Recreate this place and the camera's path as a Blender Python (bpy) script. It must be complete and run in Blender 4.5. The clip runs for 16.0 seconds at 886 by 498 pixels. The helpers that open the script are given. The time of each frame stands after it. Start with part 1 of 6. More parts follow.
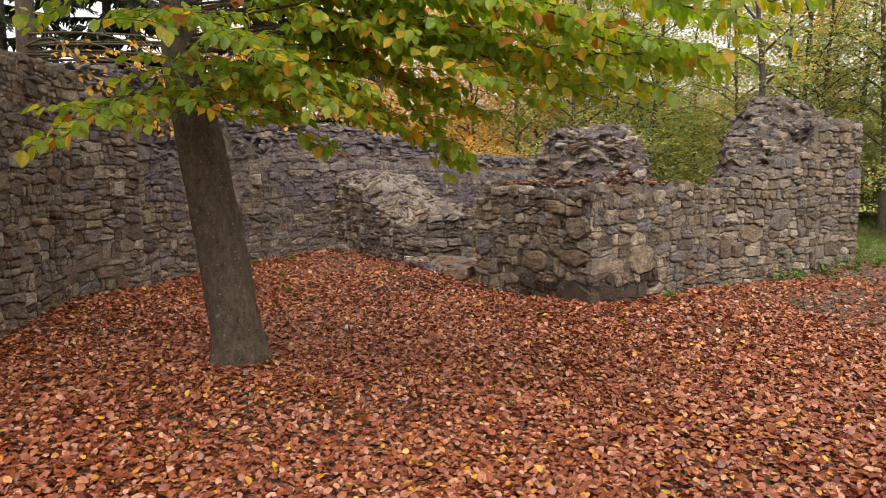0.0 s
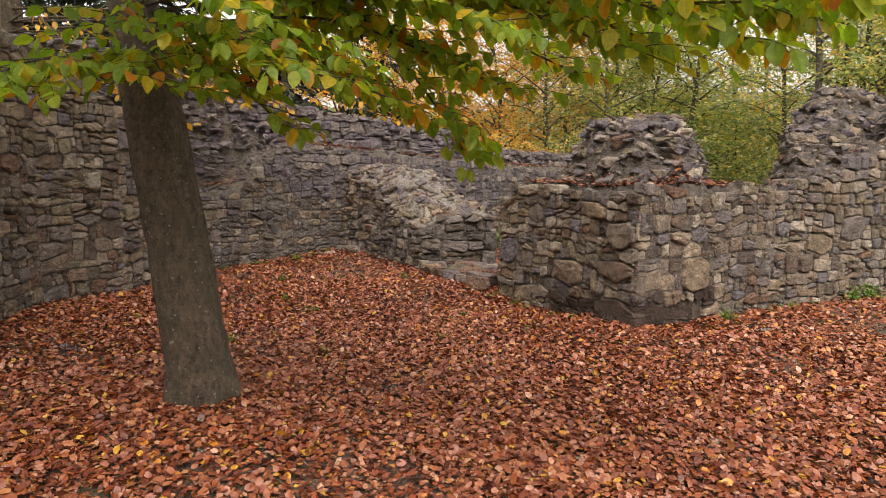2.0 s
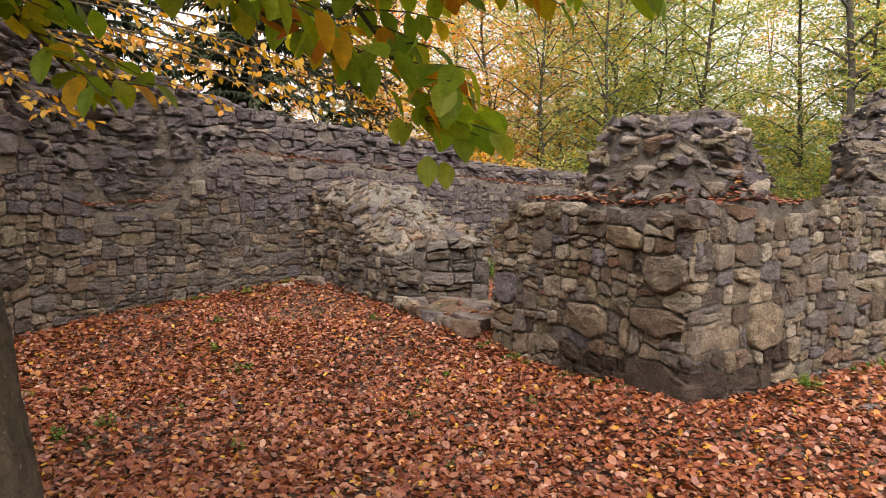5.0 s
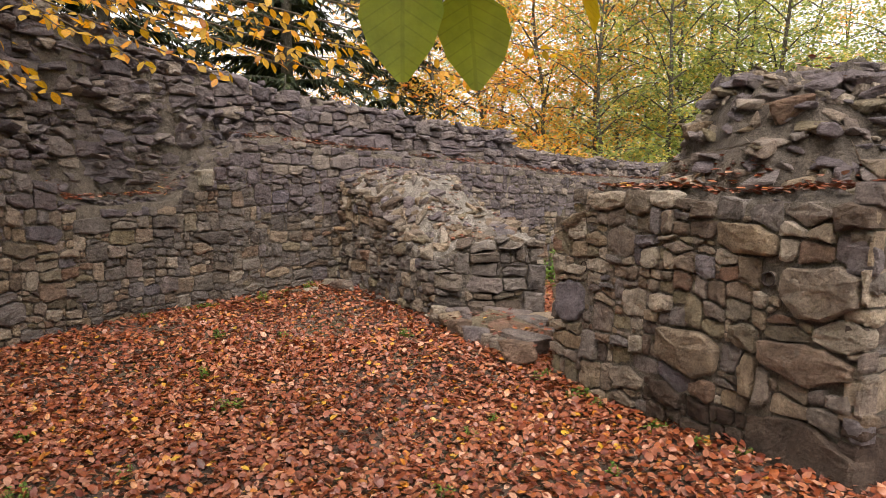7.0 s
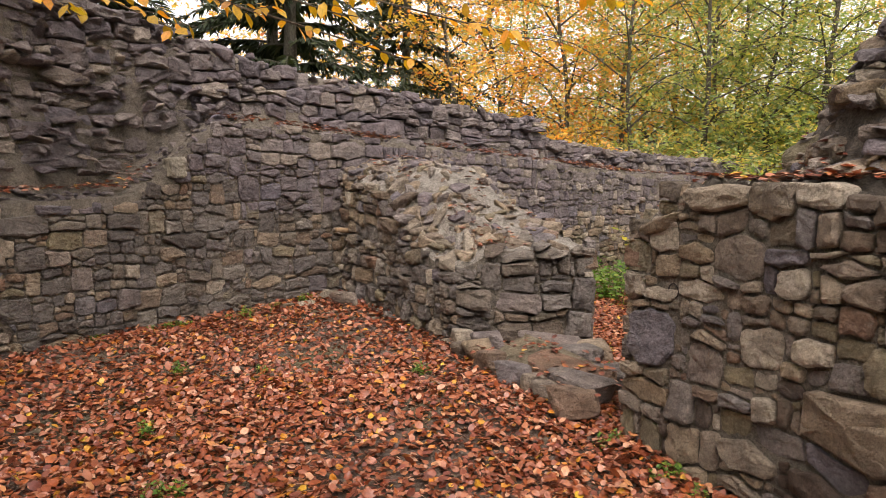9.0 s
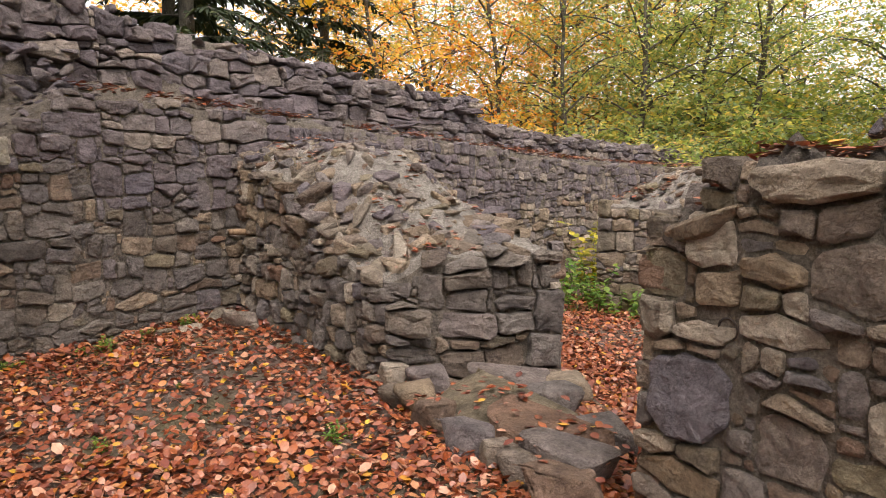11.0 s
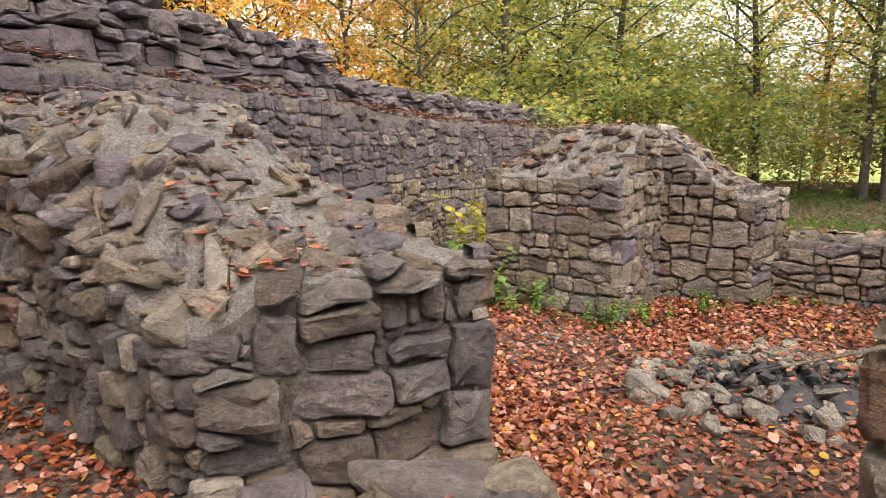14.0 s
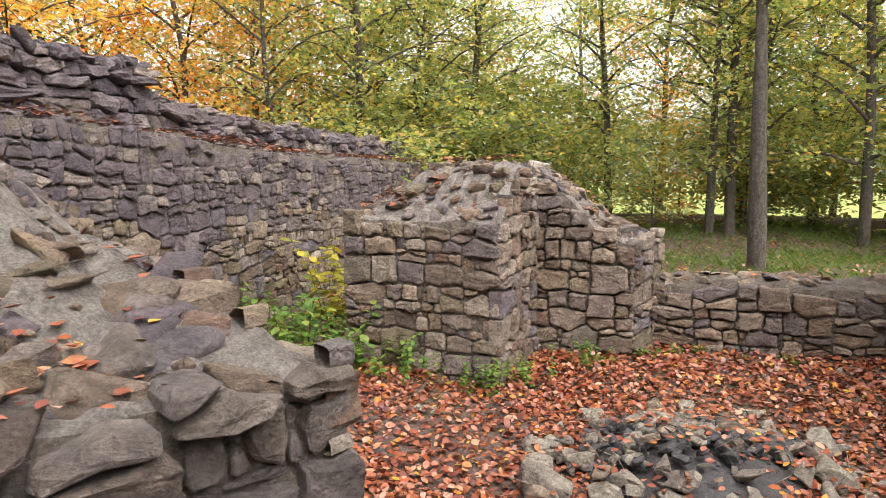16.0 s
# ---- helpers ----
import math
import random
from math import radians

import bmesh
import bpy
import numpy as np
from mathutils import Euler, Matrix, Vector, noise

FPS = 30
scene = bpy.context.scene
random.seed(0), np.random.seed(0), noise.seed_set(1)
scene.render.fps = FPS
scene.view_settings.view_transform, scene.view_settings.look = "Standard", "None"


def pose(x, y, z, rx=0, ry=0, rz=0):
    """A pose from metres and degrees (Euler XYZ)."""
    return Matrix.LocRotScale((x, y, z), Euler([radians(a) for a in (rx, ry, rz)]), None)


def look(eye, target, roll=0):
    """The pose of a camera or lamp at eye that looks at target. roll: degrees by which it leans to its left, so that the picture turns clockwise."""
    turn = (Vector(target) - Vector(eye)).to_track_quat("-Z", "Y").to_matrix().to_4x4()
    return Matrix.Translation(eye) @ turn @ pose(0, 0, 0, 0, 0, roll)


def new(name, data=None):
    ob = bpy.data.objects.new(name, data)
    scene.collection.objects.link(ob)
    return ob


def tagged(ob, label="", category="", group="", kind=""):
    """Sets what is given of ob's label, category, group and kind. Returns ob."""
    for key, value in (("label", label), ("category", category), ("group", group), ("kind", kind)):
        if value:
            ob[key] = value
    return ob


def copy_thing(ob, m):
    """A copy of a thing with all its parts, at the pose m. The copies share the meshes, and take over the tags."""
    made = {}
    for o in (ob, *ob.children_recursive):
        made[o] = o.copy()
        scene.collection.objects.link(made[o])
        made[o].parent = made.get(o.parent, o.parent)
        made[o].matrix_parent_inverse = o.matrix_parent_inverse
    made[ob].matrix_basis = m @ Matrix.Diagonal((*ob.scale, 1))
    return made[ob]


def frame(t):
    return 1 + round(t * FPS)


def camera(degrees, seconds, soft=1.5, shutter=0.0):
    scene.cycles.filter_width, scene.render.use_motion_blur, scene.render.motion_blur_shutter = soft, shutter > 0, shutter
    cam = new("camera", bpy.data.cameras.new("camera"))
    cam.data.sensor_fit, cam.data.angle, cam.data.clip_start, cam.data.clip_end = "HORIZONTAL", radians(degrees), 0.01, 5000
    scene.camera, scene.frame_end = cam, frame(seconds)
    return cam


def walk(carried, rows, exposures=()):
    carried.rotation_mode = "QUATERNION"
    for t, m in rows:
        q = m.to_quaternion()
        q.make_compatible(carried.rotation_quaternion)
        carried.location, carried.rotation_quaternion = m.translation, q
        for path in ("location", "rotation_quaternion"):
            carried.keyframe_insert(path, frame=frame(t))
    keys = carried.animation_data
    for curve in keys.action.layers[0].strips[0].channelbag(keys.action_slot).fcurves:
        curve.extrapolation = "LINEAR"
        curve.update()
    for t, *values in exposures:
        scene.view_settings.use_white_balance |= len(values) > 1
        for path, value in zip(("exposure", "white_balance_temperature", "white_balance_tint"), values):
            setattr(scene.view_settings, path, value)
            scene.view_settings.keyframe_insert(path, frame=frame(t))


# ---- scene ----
cam = camera(65.9, 16.0, soft=0.75)
METRES, EYE, TILT, LEAN, TURN = 10.3, 1.5, 0.0, 0.0, 0.0
ROWS = [
    (0.0, 0.0, 0.0, 0.0, -0.05, -6.55, 0.4),
    (0.5, 0.0024, 0.0269, -0.0007, 1.34, -7.45, -0.14),
    (1.0, 0.0038, 0.0586, -0.0005, 1.59, -7.5, -0.0),
    (1.5, 0.0078, 0.0879, -0.001, 1.71, -7.22, 0.07),
    (2.0, 0.0067, 0.1193, -0.0015, 2.09, -6.88, -0.5),
    (2.5, 0.0058, 0.1489, -0.0012, 1.37, -6.06, -0.57),
    (3.0, 0.0096, 0.1827, -0.0027, 1.32, -5.6, -0.47),
    (3.5, 0.0084, 0.2134, -0.0044, 0.99, -5.53, -0.73),
    (6.0, 0.0131, 0.3775, -0.013, 2.27, -4.83, -0.9),
    (6.5, 0.0107, 0.4126, -0.0141, 3.5, -4.93, -0.98),
    (7.0, 0.0104, 0.4493, -0.0169, 5.35, -5.51, -0.57),
    (7.5, 0.0064, 0.4808, -0.0177, 7.45, -6.1, -0.81),
    (8.0, -0.0001, 0.5166, -0.0183, 7.8, -5.83, -0.69),
    (10.5, -0.0244, 0.6944, -0.026, 1.6, -5.77, -0.71),
    (11.0, -0.0254, 0.7273, -0.0263, 0.27, -6.26, -0.39),
    (11.5, -0.0276, 0.7563, -0.0268, -0.36, -6.41, -0.69),
    (12.0, -0.0321, 0.7906, -0.0263, -3.23, -6.43, -0.27),
    (12.5, -0.0327, 0.8224, -0.0265, -4.61, -6.99, -0.08),
    (13.0, -0.035, 0.8527, -0.027, -6.66, -7.54, -0.25),
    (13.5, -0.0343, 0.8776, -0.0267, -10.57, -8.51, 0.28),
    (14.0, -0.0261, 0.9062, -0.0272, -12.42, -9.14, 0.71),
    (14.5, -0.0218, 0.9281, -0.0264, -14.64, -10.16, 0.27),
    (15.0, -0.0185, 0.9526, -0.0229, -20.42, -8.77, 0.69),
    (15.5, -0.011, 0.9728, -0.0236, -22.75, -8.06, 0.92),
    (16.0, -0.0029, 0.9901, -0.0217, -24.39, -6.7, 0.43),
]
walk(cam, [(t, pose(0, 0, EYE, TILT, LEAN, TURN) @ pose(METRES * x, METRES * y, METRES * z, 90 + pitch, roll, yaw)) for t, x, y, z, yaw, pitch, roll in ROWS],
     exposures=[(0.0, 0.92, 6850, 12), (7.0, 1.18, 6900, 13), (12.0, 1.34, 6650, 14), (16.0, 1.56, 6450, 14)])

# world: an overcast autumn sky with a broad, weak sun
world = bpy.data.worlds.new("overcast")
scene.world = world
world.use_nodes = True
wn, wl = world.node_tree.nodes, world.node_tree.links
wn.clear()
sky = wn.new("ShaderNodeTexSky")
sky.sky_type, sky.sun_disc = "NISHITA", False
sky.sun_elevation, sky.sun_rotation = radians(58.7), radians(170.5)
sky.dust_density, sky.air_density = 3.0, 1.0
grey = wn.new("ShaderNodeHueSaturation")
grey.inputs["Saturation"].default_value = 0.12
bg = wn.new("ShaderNodeBackground")
bg.inputs["Strength"].default_value = 0.15
wo = wn.new("ShaderNodeOutputWorld")
wl.new(sky.outputs[0], grey.inputs["Color"])
wl.new(grey.outputs[0], bg.inputs["Color"])
wl.new(bg.outputs[0], wo.inputs["Surface"])
sun_data = bpy.data.lights.new("sun", "SUN")
sun_data.energy, sun_data.angle, sun_data.color = 1.5, radians(60), (1.0, 0.92, 0.82)
sun = new("sun", sun_data)
sun.matrix_world = look((2, -12, 20), (0, 0, 0))

# ---- small tools ----
rng = random.Random(7)
nrng = np.random.default_rng(7)


def lerp(a, b, k):
    return a + (b - a) * k


def smooth(a, b, x):
    k = min(1.0, max(0.0, (x - a) / (b - a)))
    return k * k * (3 - 2 * k)


def n3(x, y, z=0.0):
    return noise.noise((x, y, z))


def mesh_of(name, verts, faces, mats=(), flat=True, idx=None):
    me = bpy.data.meshes.new(name)
    me.from_pydata(verts, [], faces)
    for m in mats:
        me.materials.append(m)
    if idx is not None:
        me.polygons.foreach_set("material_index", idx)
    if not flat:
        me.polygons.foreach_set("use_smooth", [True] * len(me.polygons))
    me.update()
    return me


def part_of(name, me, parent, label="", kind=""):
    ob = new(name, me)
    ob.parent = parent
    return tagged(ob, label, kind=kind)


def curve_line(pts, k):
    """A point on a smooth line through pts, k from 0 to 1."""
    n = len(pts) - 1
    f = min(n - 1e-6, max(0, k * n))
    i = int(f)
    f -= i
    p = [Vector(pts[max(0, min(n, j))]) for j in (i - 1, i, i + 1, i + 2)]
    return 0.5 * ((2 * p[1]) + (p[2] - p[0]) * f + (2 * p[0] - 5 * p[1] + 4 * p[2] - p[3]) * f * f + (3 * p[1] - p[0] - 3 * p[2] + p[3]) * f ** 3)


def tube(verts, faces, pts, r0, r1, sides=6, steps=8, power=1.0, lumps=0.0):
    """Adds a tapered limb along pts to verts and faces."""
    base = len(verts)
    prev = None
    for i in range(steps + 1):
        k = i / steps
        c = curve_line(pts, k)
        d = (curve_line(pts, min(1, k + 0.02)) - curve_line(pts, max(0, k - 0.02))).normalized()
        side = d.cross(Vector((0.3, 0.9, 0.1))).normalized() if prev is None else (prev - d * prev.dot(d)).normalized()
        prev = side
        up = d.cross(side)
        r = lerp(r0, r1, k ** power)
        for j in range(sides):
            a = 2 * math.pi * j / sides
            rr = r * (1 + lumps * n3(c.x * 3 + math.cos(a) * 1.3, c.y * 3 + math.sin(a) * 1.3, c.z * 2.2))
            verts.append(tuple(c + side * (rr * math.cos(a)) + up * (rr * math.sin(a))))
    for i in range(steps):
        for j in range(sides):
            a, b = base + i * sides + j, base + i * sides + (j + 1) % sides
            faces.append((a, b, b + sides, a + sides))


# ---- materials ----
def mat(name):
    m = bpy.data.materials.new(name)
    m.use_nodes = True
    nt = m.node_tree
    return m, nt, nt.nodes["Principled BSDF"]


def node(nt, kind, **sets):
    n = nt.nodes.new(kind)
    for k, v in sets.items():
        n.inputs[k.replace("_", " ")].default_value = v
    return n


def ramp(nt, stops, fac, hard=False):
    r = nt.nodes.new("ShaderNodeValToRGB")
    if hard:
        r.color_ramp.interpolation = "CONSTANT"
    e = r.color_ramp.elements
    while len(e) < len(stops):
        e.new(0.5)
    for el, (p, c) in zip(e, stops):
        el.position, el.color = p, (*c, 1)
    nt.links.new(fac, r.inputs[0])
    return r.outputs[0]


def mixc(nt, kind, fac, a, b):
    m = nt.nodes.new("ShaderNodeMix")
    m.data_type, m.blend_type = "RGBA", kind
    for sock, v in ((m.inputs[0], fac), (m.inputs[6], a), (m.inputs[7], b)):
        if isinstance(v, (int, float)):
            sock.default_value = v
        elif isinstance(v, tuple):
            sock.default_value = (*v, 1)
        else:
            nt.links.new(v, sock)
    return m.outputs[2]


def maths(nt, op, a, b=0.0):
    m = nt.nodes.new("ShaderNodeMath")
    m.operation = op
    for sock, v in zip(m.inputs, (a, b)):
        if isinstance(v, (int, float)):
            sock.default_value = v
        else:
            nt.links.new(v, sock)
    return m.outputs[0]


def grain(nt, scale, detail=6.0, rough=0.6):
    g = nt.nodes.new("ShaderNodeNewGeometry")
    n = node(nt, "ShaderNodeTexNoise", Scale=scale, Detail=detail, Roughness=rough)
    nt.links.new(g.outputs["Position"], n.inputs["Vector"])
    return n.outputs["Fac"]


def bumped(nt, bsdf, height, strength, distance):
    b = node(nt, "ShaderNodeBump", Strength=strength, Distance=distance)
    nt.links.new(height, b.inputs["Height"])
    nt.links.new(b.outputs[0], bsdf.inputs["Normal"])


def each(nt):
    """A random number for each piece, loose or joined."""
    o, g = nt.nodes.new("ShaderNodeObjectInfo"), nt.nodes.new("ShaderNodeNewGeometry")
    return maths(nt, "FRACT", maths(nt, "ADD", o.outputs["Random"], g.outputs["Random Per Island"]))


def stone_material(name, stops, moss=0.3, lichen=0.35):
    m, nt, b = mat(name)
    col = ramp(nt, stops, each(nt))
    big = ramp(nt, [(0.3, (0.55, 0.53, 0.53)), (0.7, (1.3, 1.27, 1.22))], grain(nt, 7, 6, 0.7))
    col = mixc(nt, "MULTIPLY", 1.0, col, big)
    fine = ramp(nt, [(0.3, (0.45, 0.45, 0.45)), (0.7, (1.42, 1.42, 1.4))], grain(nt, 60, 7, 0.8))
    col = mixc(nt, "MULTIPLY", 0.8, col, fine)
    g, mp = nt.nodes.new("ShaderNodeNewGeometry"), nt.nodes.new("ShaderNodeMapping")
    mp.inputs["Scale"].default_value, mp.inputs["Rotation"].default_value = (9, 9, 12), (0.3, 0.2, 0)
    nt.links.new(g.outputs["Position"], mp.inputs["Vector"])
    beds = node(nt, "ShaderNodeTexNoise", Scale=1.0, Detail=9.0, Roughness=0.72)
    nt.links.new(mp.outputs[0], beds.inputs["Vector"])
    col = mixc(nt, "MULTIPLY", 0.3, col, ramp(nt, [(0.32, (0.5, 0.49, 0.48)), (0.5, (1.0, 1.0, 1.0)), (0.68, (1.45, 1.42, 1.38))], beds.outputs["Fac"]))
    spot = ramp(nt, [(0.60, (0, 0, 0)), (0.72, (1, 1, 1))], grain(nt, 13, 8, 0.75))
    col = mixc(nt, "MIX", maths(nt, "MULTIPLY", spot, lichen), col, (0.36, 0.35, 0.31))
    green = ramp(nt, [(0.52, (0, 0, 0)), (0.7, (1, 1, 1))], grain(nt, 2.3, 7, 0.7))
    col = mixc(nt, "MIX", maths(nt, "MULTIPLY", green, moss), col, (0.14, 0.122, 0.06))
    nt.links.new(col, b.inputs["Base Color"])
    b.inputs["Roughness"].default_value = 0.88
    b.inputs["Specular IOR Level"].default_value = 0.3
    vo = nt.nodes.new("ShaderNodeTexVoronoi")
    vo.feature = "DISTANCE_TO_EDGE"
    vo.inputs["Scale"].default_value = 1.3
    wob = nt.nodes.new("ShaderNodeVectorMath")
    wob.operation = "MULTIPLY_ADD"
    wob.inputs[1].default_value = (1.6, 1.6, 1.6)
    nt.links.new(beds.outputs["Color"], wob.inputs[0])
    nt.links.new(mp.outputs[0], wob.inputs[2])
    nt.links.new(wob.outputs[0], vo.inputs["Vector"])
    crack = ramp(nt, [(0.0, (0, 0, 0)), (0.035, (1, 1, 1))], vo.outputs["Distance"])
    col = mixc(nt, "MULTIPLY", 0.45, col, ramp(nt, [(0.0, (0.35, 0.33, 0.3)), (0.5, (1, 1, 1))], crack))
    nt.links.new(col, b.inputs["Base Color"])
    h = maths(nt, "ADD", grain(nt, 28, 8, 0.75), maths(nt, "MULTIPLY", grain(nt, 130, 4, 0.7), 0.45))
    h = maths(nt, "ADD", h, maths(nt, "ADD", maths(nt, "MULTIPLY", maths(nt, "MINIMUM", vo.outputs["Distance"], 0.25), 2.2), maths(nt, "MULTIPLY", beds.outputs["Fac"], 0.7)))
    bumped(nt, b, h, 1.0, 0.03)
    return m


STONE = stone_material("warm_rubble_stone", [(0.0, (0.165, 0.124, 0.102)), (0.1, (0.375, 0.289, 0.205)), (0.2, (0.225, 0.204, 0.212)), (0.3, (0.430, 0.342, 0.258)), (0.4, (0.150, 0.118, 0.108)),
                                          (0.5, (0.310, 0.264, 0.180)), (0.6, (0.210, 0.190, 0.220)), (0.7, (0.390, 0.306, 0.228)), (0.8, (0.520, 0.455, 0.385)), (0.9, (0.290, 0.240, 0.195)), (1.0, (0.270, 0.160, 0.115))], 0.22)
SLATE = stone_material("slate_grey_stone", [(0.0, (0.153, 0.132, 0.151)), (0.2, (0.232, 0.195, 0.216)), (0.4, (0.180, 0.152, 0.161)), (0.58, (0.288, 0.249, 0.243)),
                                          (0.76, (0.189, 0.169, 0.202)), (0.9, (0.324, 0.276, 0.252)), (1.0, (0.403, 0.346, 0.302))], 0.12)

GREY = stone_material("grey_rubble_stone", [(0.0, (0.145, 0.125, 0.118)), (0.25, (0.235, 0.208, 0.195)), (0.5, (0.180, 0.160, 0.158)), (0.75, (0.290, 0.256, 0.228)), (1.0, (0.215, 0.178, 0.150))], 0.18)
DAMP = stone_material("dark_damp_footing_stone", [(0.0, (0.072, 0.047, 0.038)), (0.5, (0.104, 0.073, 0.059)), (1.0, (0.138, 0.103, 0.084))], 0.1, 0.03)


def mortar_material(name, c0, c1):
    m, nt, b = mat(name)
    col = ramp(nt, [(0.35, c0), (0.65, c1)], grain(nt, 11, 8, 0.75))
    fine = ramp(nt, [(0.3, (0.45, 0.45, 0.45)), (0.65, (1.25, 1.24, 1.22))], grain(nt, 90, 4, 0.7))
    nt.links.new(mixc(nt, "MULTIPLY", 0.9, col, fine), b.inputs["Base Color"])
    b.inputs["Roughness"].default_value = 0.95
    bumped(nt, b, maths(nt, "ADD", grain(nt, 45, 7, 0.85), maths(nt, "MULTIPLY", grain(nt, 12, 6, 0.7), 2.0)), 1.0, 0.06)
    return m


MORTAR = mortar_material("weathered_mortar", (0.12, 0.099, 0.082), (0.29, 0.245, 0.2))
CORE = mortar_material("broken_wall_core", (0.085, 0.068, 0.056), (0.24, 0.198, 0.165))
PALE = mortar_material("pale_gritty_mortar", (0.210, 0.182, 0.159), (0.504, 0.455, 0.405))


def leaf_material(name, stops, translucent=0.0, gloss=0.45):
    m, nt, b = mat(name)
    col = ramp(nt, stops, each(nt))
    vein = ramp(nt, [(0.3, (0.72, 0.72, 0.7)), (0.7, (1.15, 1.12, 1.1))], grain(nt, 45, 4, 0.6))
    col = mixc(nt, "MULTIPLY", 0.9, col, vein)
    uv, sep = nt.nodes.new("ShaderNodeUVMap"), nt.nodes.new("ShaderNodeSeparateXYZ")
    nt.links.new(uv.outputs[0], sep.inputs[0])
    across = maths(nt, "ABSOLUTE", maths(nt, "SUBTRACT", sep.outputs[1], 0.5))
    ribs = maths(nt, "SINE", maths(nt, "MULTIPLY", maths(nt, "SUBTRACT", sep.outputs[0], maths(nt, "MULTIPLY", across, 0.8)), 50.0))
    lines = maths(nt, "MAXIMUM", ramp(nt, [(0.86, (0, 0, 0)), (0.98, (1, 1, 1))], ribs), ramp(nt, [(0.012, (1, 1, 1)), (0.022, (0, 0, 0))], across))
    col = mixc(nt, "MIX", maths(nt, "MULTIPLY", lines, 0.3), col, mixc(nt, "MULTIPLY", 1.0, col, (0.5, 0.5, 0.45)))
    nt.links.new(col, b.inputs["Base Color"])
    b.inputs["Roughness"].default_value = gloss
    bumped(nt, b, grain(nt, 160, 3, 0.6), 0.35, 0.004)
    if translucent:
        t = nt.nodes.new("ShaderNodeBsdfTranslucent")
        nt.links.new(mixc(nt, "MULTIPLY", 1.0, col, (1.6, 1.55, 0.7)), t.inputs["Color"])
        mix = nt.nodes.new("ShaderNodeMixShader")
        mix.inputs[0].default_value = translucent
        nt.links.new(b.outputs[0], mix.inputs[1])
        nt.links.new(t.outputs[0], mix.inputs[2])
        nt.links.new(mix.outputs[0], nt.nodes["Material Output"].inputs["Surface"])
    return m


# the lighter pinkish stops paint the sky's sheen on the litter
FALLEN = leaf_material("fallen_beech_leaves", [(0.0, (0.085, 0.022, 0.014)), (0.14, (0.251, 0.058, 0.017)), (0.28, (0.14, 0.034, 0.022)), (0.42, (0.318, 0.088, 0.026)), (0.56, (0.17, 0.042, 0.026)),
                                            (0.68, (0.37, 0.135, 0.062)), (0.8, (0.30, 0.11, 0.07)), (0.9, (0.47, 0.25, 0.16)), (0.96, (0.434, 0.151, 0.017)), (1.0, (0.518, 0.318, 0.034))], 0.0, 0.34)
GREENLEAF = leaf_material("green_beech_leaves", [(0.0, (0.156, 0.269, 0.028)), (0.35, (0.212, 0.335, 0.033)), (0.62, (0.279, 0.383, 0.037)), (0.8, (0.394, 0.422, 0.037)), (0.9, (0.557, 0.402, 0.028)), (0.97, (0.491, 0.211, 0.019)), (1.0, (0.286, 0.096, 0.019))], 0.6)
GOLDLEAF = leaf_material("golden_beech_leaves", [(0.0, (0.368, 0.230, 0.020)), (0.4, (0.575, 0.345, 0.025)), (0.7, (0.632, 0.253, 0.020)), (0.9, (0.402, 0.287, 0.030)), (1.0, (0.345, 0.115, 0.020))], 0.45)
# distant foliage: haze is painted into both ramps as paler, bluer colours
HAZYGREEN = leaf_material("hazy_green_foliage", [(0.0, (0.155, 0.231, 0.134)), (0.4, (0.260, 0.336, 0.163)), (0.7, (0.389, 0.418, 0.208)), (0.9, (0.597, 0.510, 0.218)), (1.0, (0.586, 0.388, 0.145))], 0.6)
HAZYGOLD = leaf_material("hazy_golden_foliage", [(0.0, (0.308, 0.272, 0.130)), (0.35, (0.579, 0.418, 0.130)), (0.6, (0.769, 0.472, 0.130)), (0.85, (0.789, 0.363, 0.107)), (1.0, (0.570, 0.148, 0.077))], 0.6)
NEEDLES = leaf_material("dark_spruce_needles", [(0.0, (0.018, 0.03, 0.014)), (0.6, (0.032, 0.05, 0.02)), (1.0, (0.06, 0.07, 0.025))], 0.15, 0.6)
HERB = leaf_material("green_herb_leaves", [(0.0, (0.068, 0.149, 0.026)), (0.6, (0.121, 0.230, 0.039)), (1.0, (0.230, 0.297, 0.052))], 0.35)
FRESH = leaf_material("fresh_green_beech_leaf", [(0.0, (0.2, 0.3, 0.03)), (1.0, (0.3, 0.38, 0.04))], 0.6)
YOUNG = leaf_material("yellow_green_leaves", [(0.0, (0.2, 0.22, 0.03)), (0.6, (0.35, 0.33, 0.04)), (1.0, (0.5, 0.42, 0.05))], 0.4)


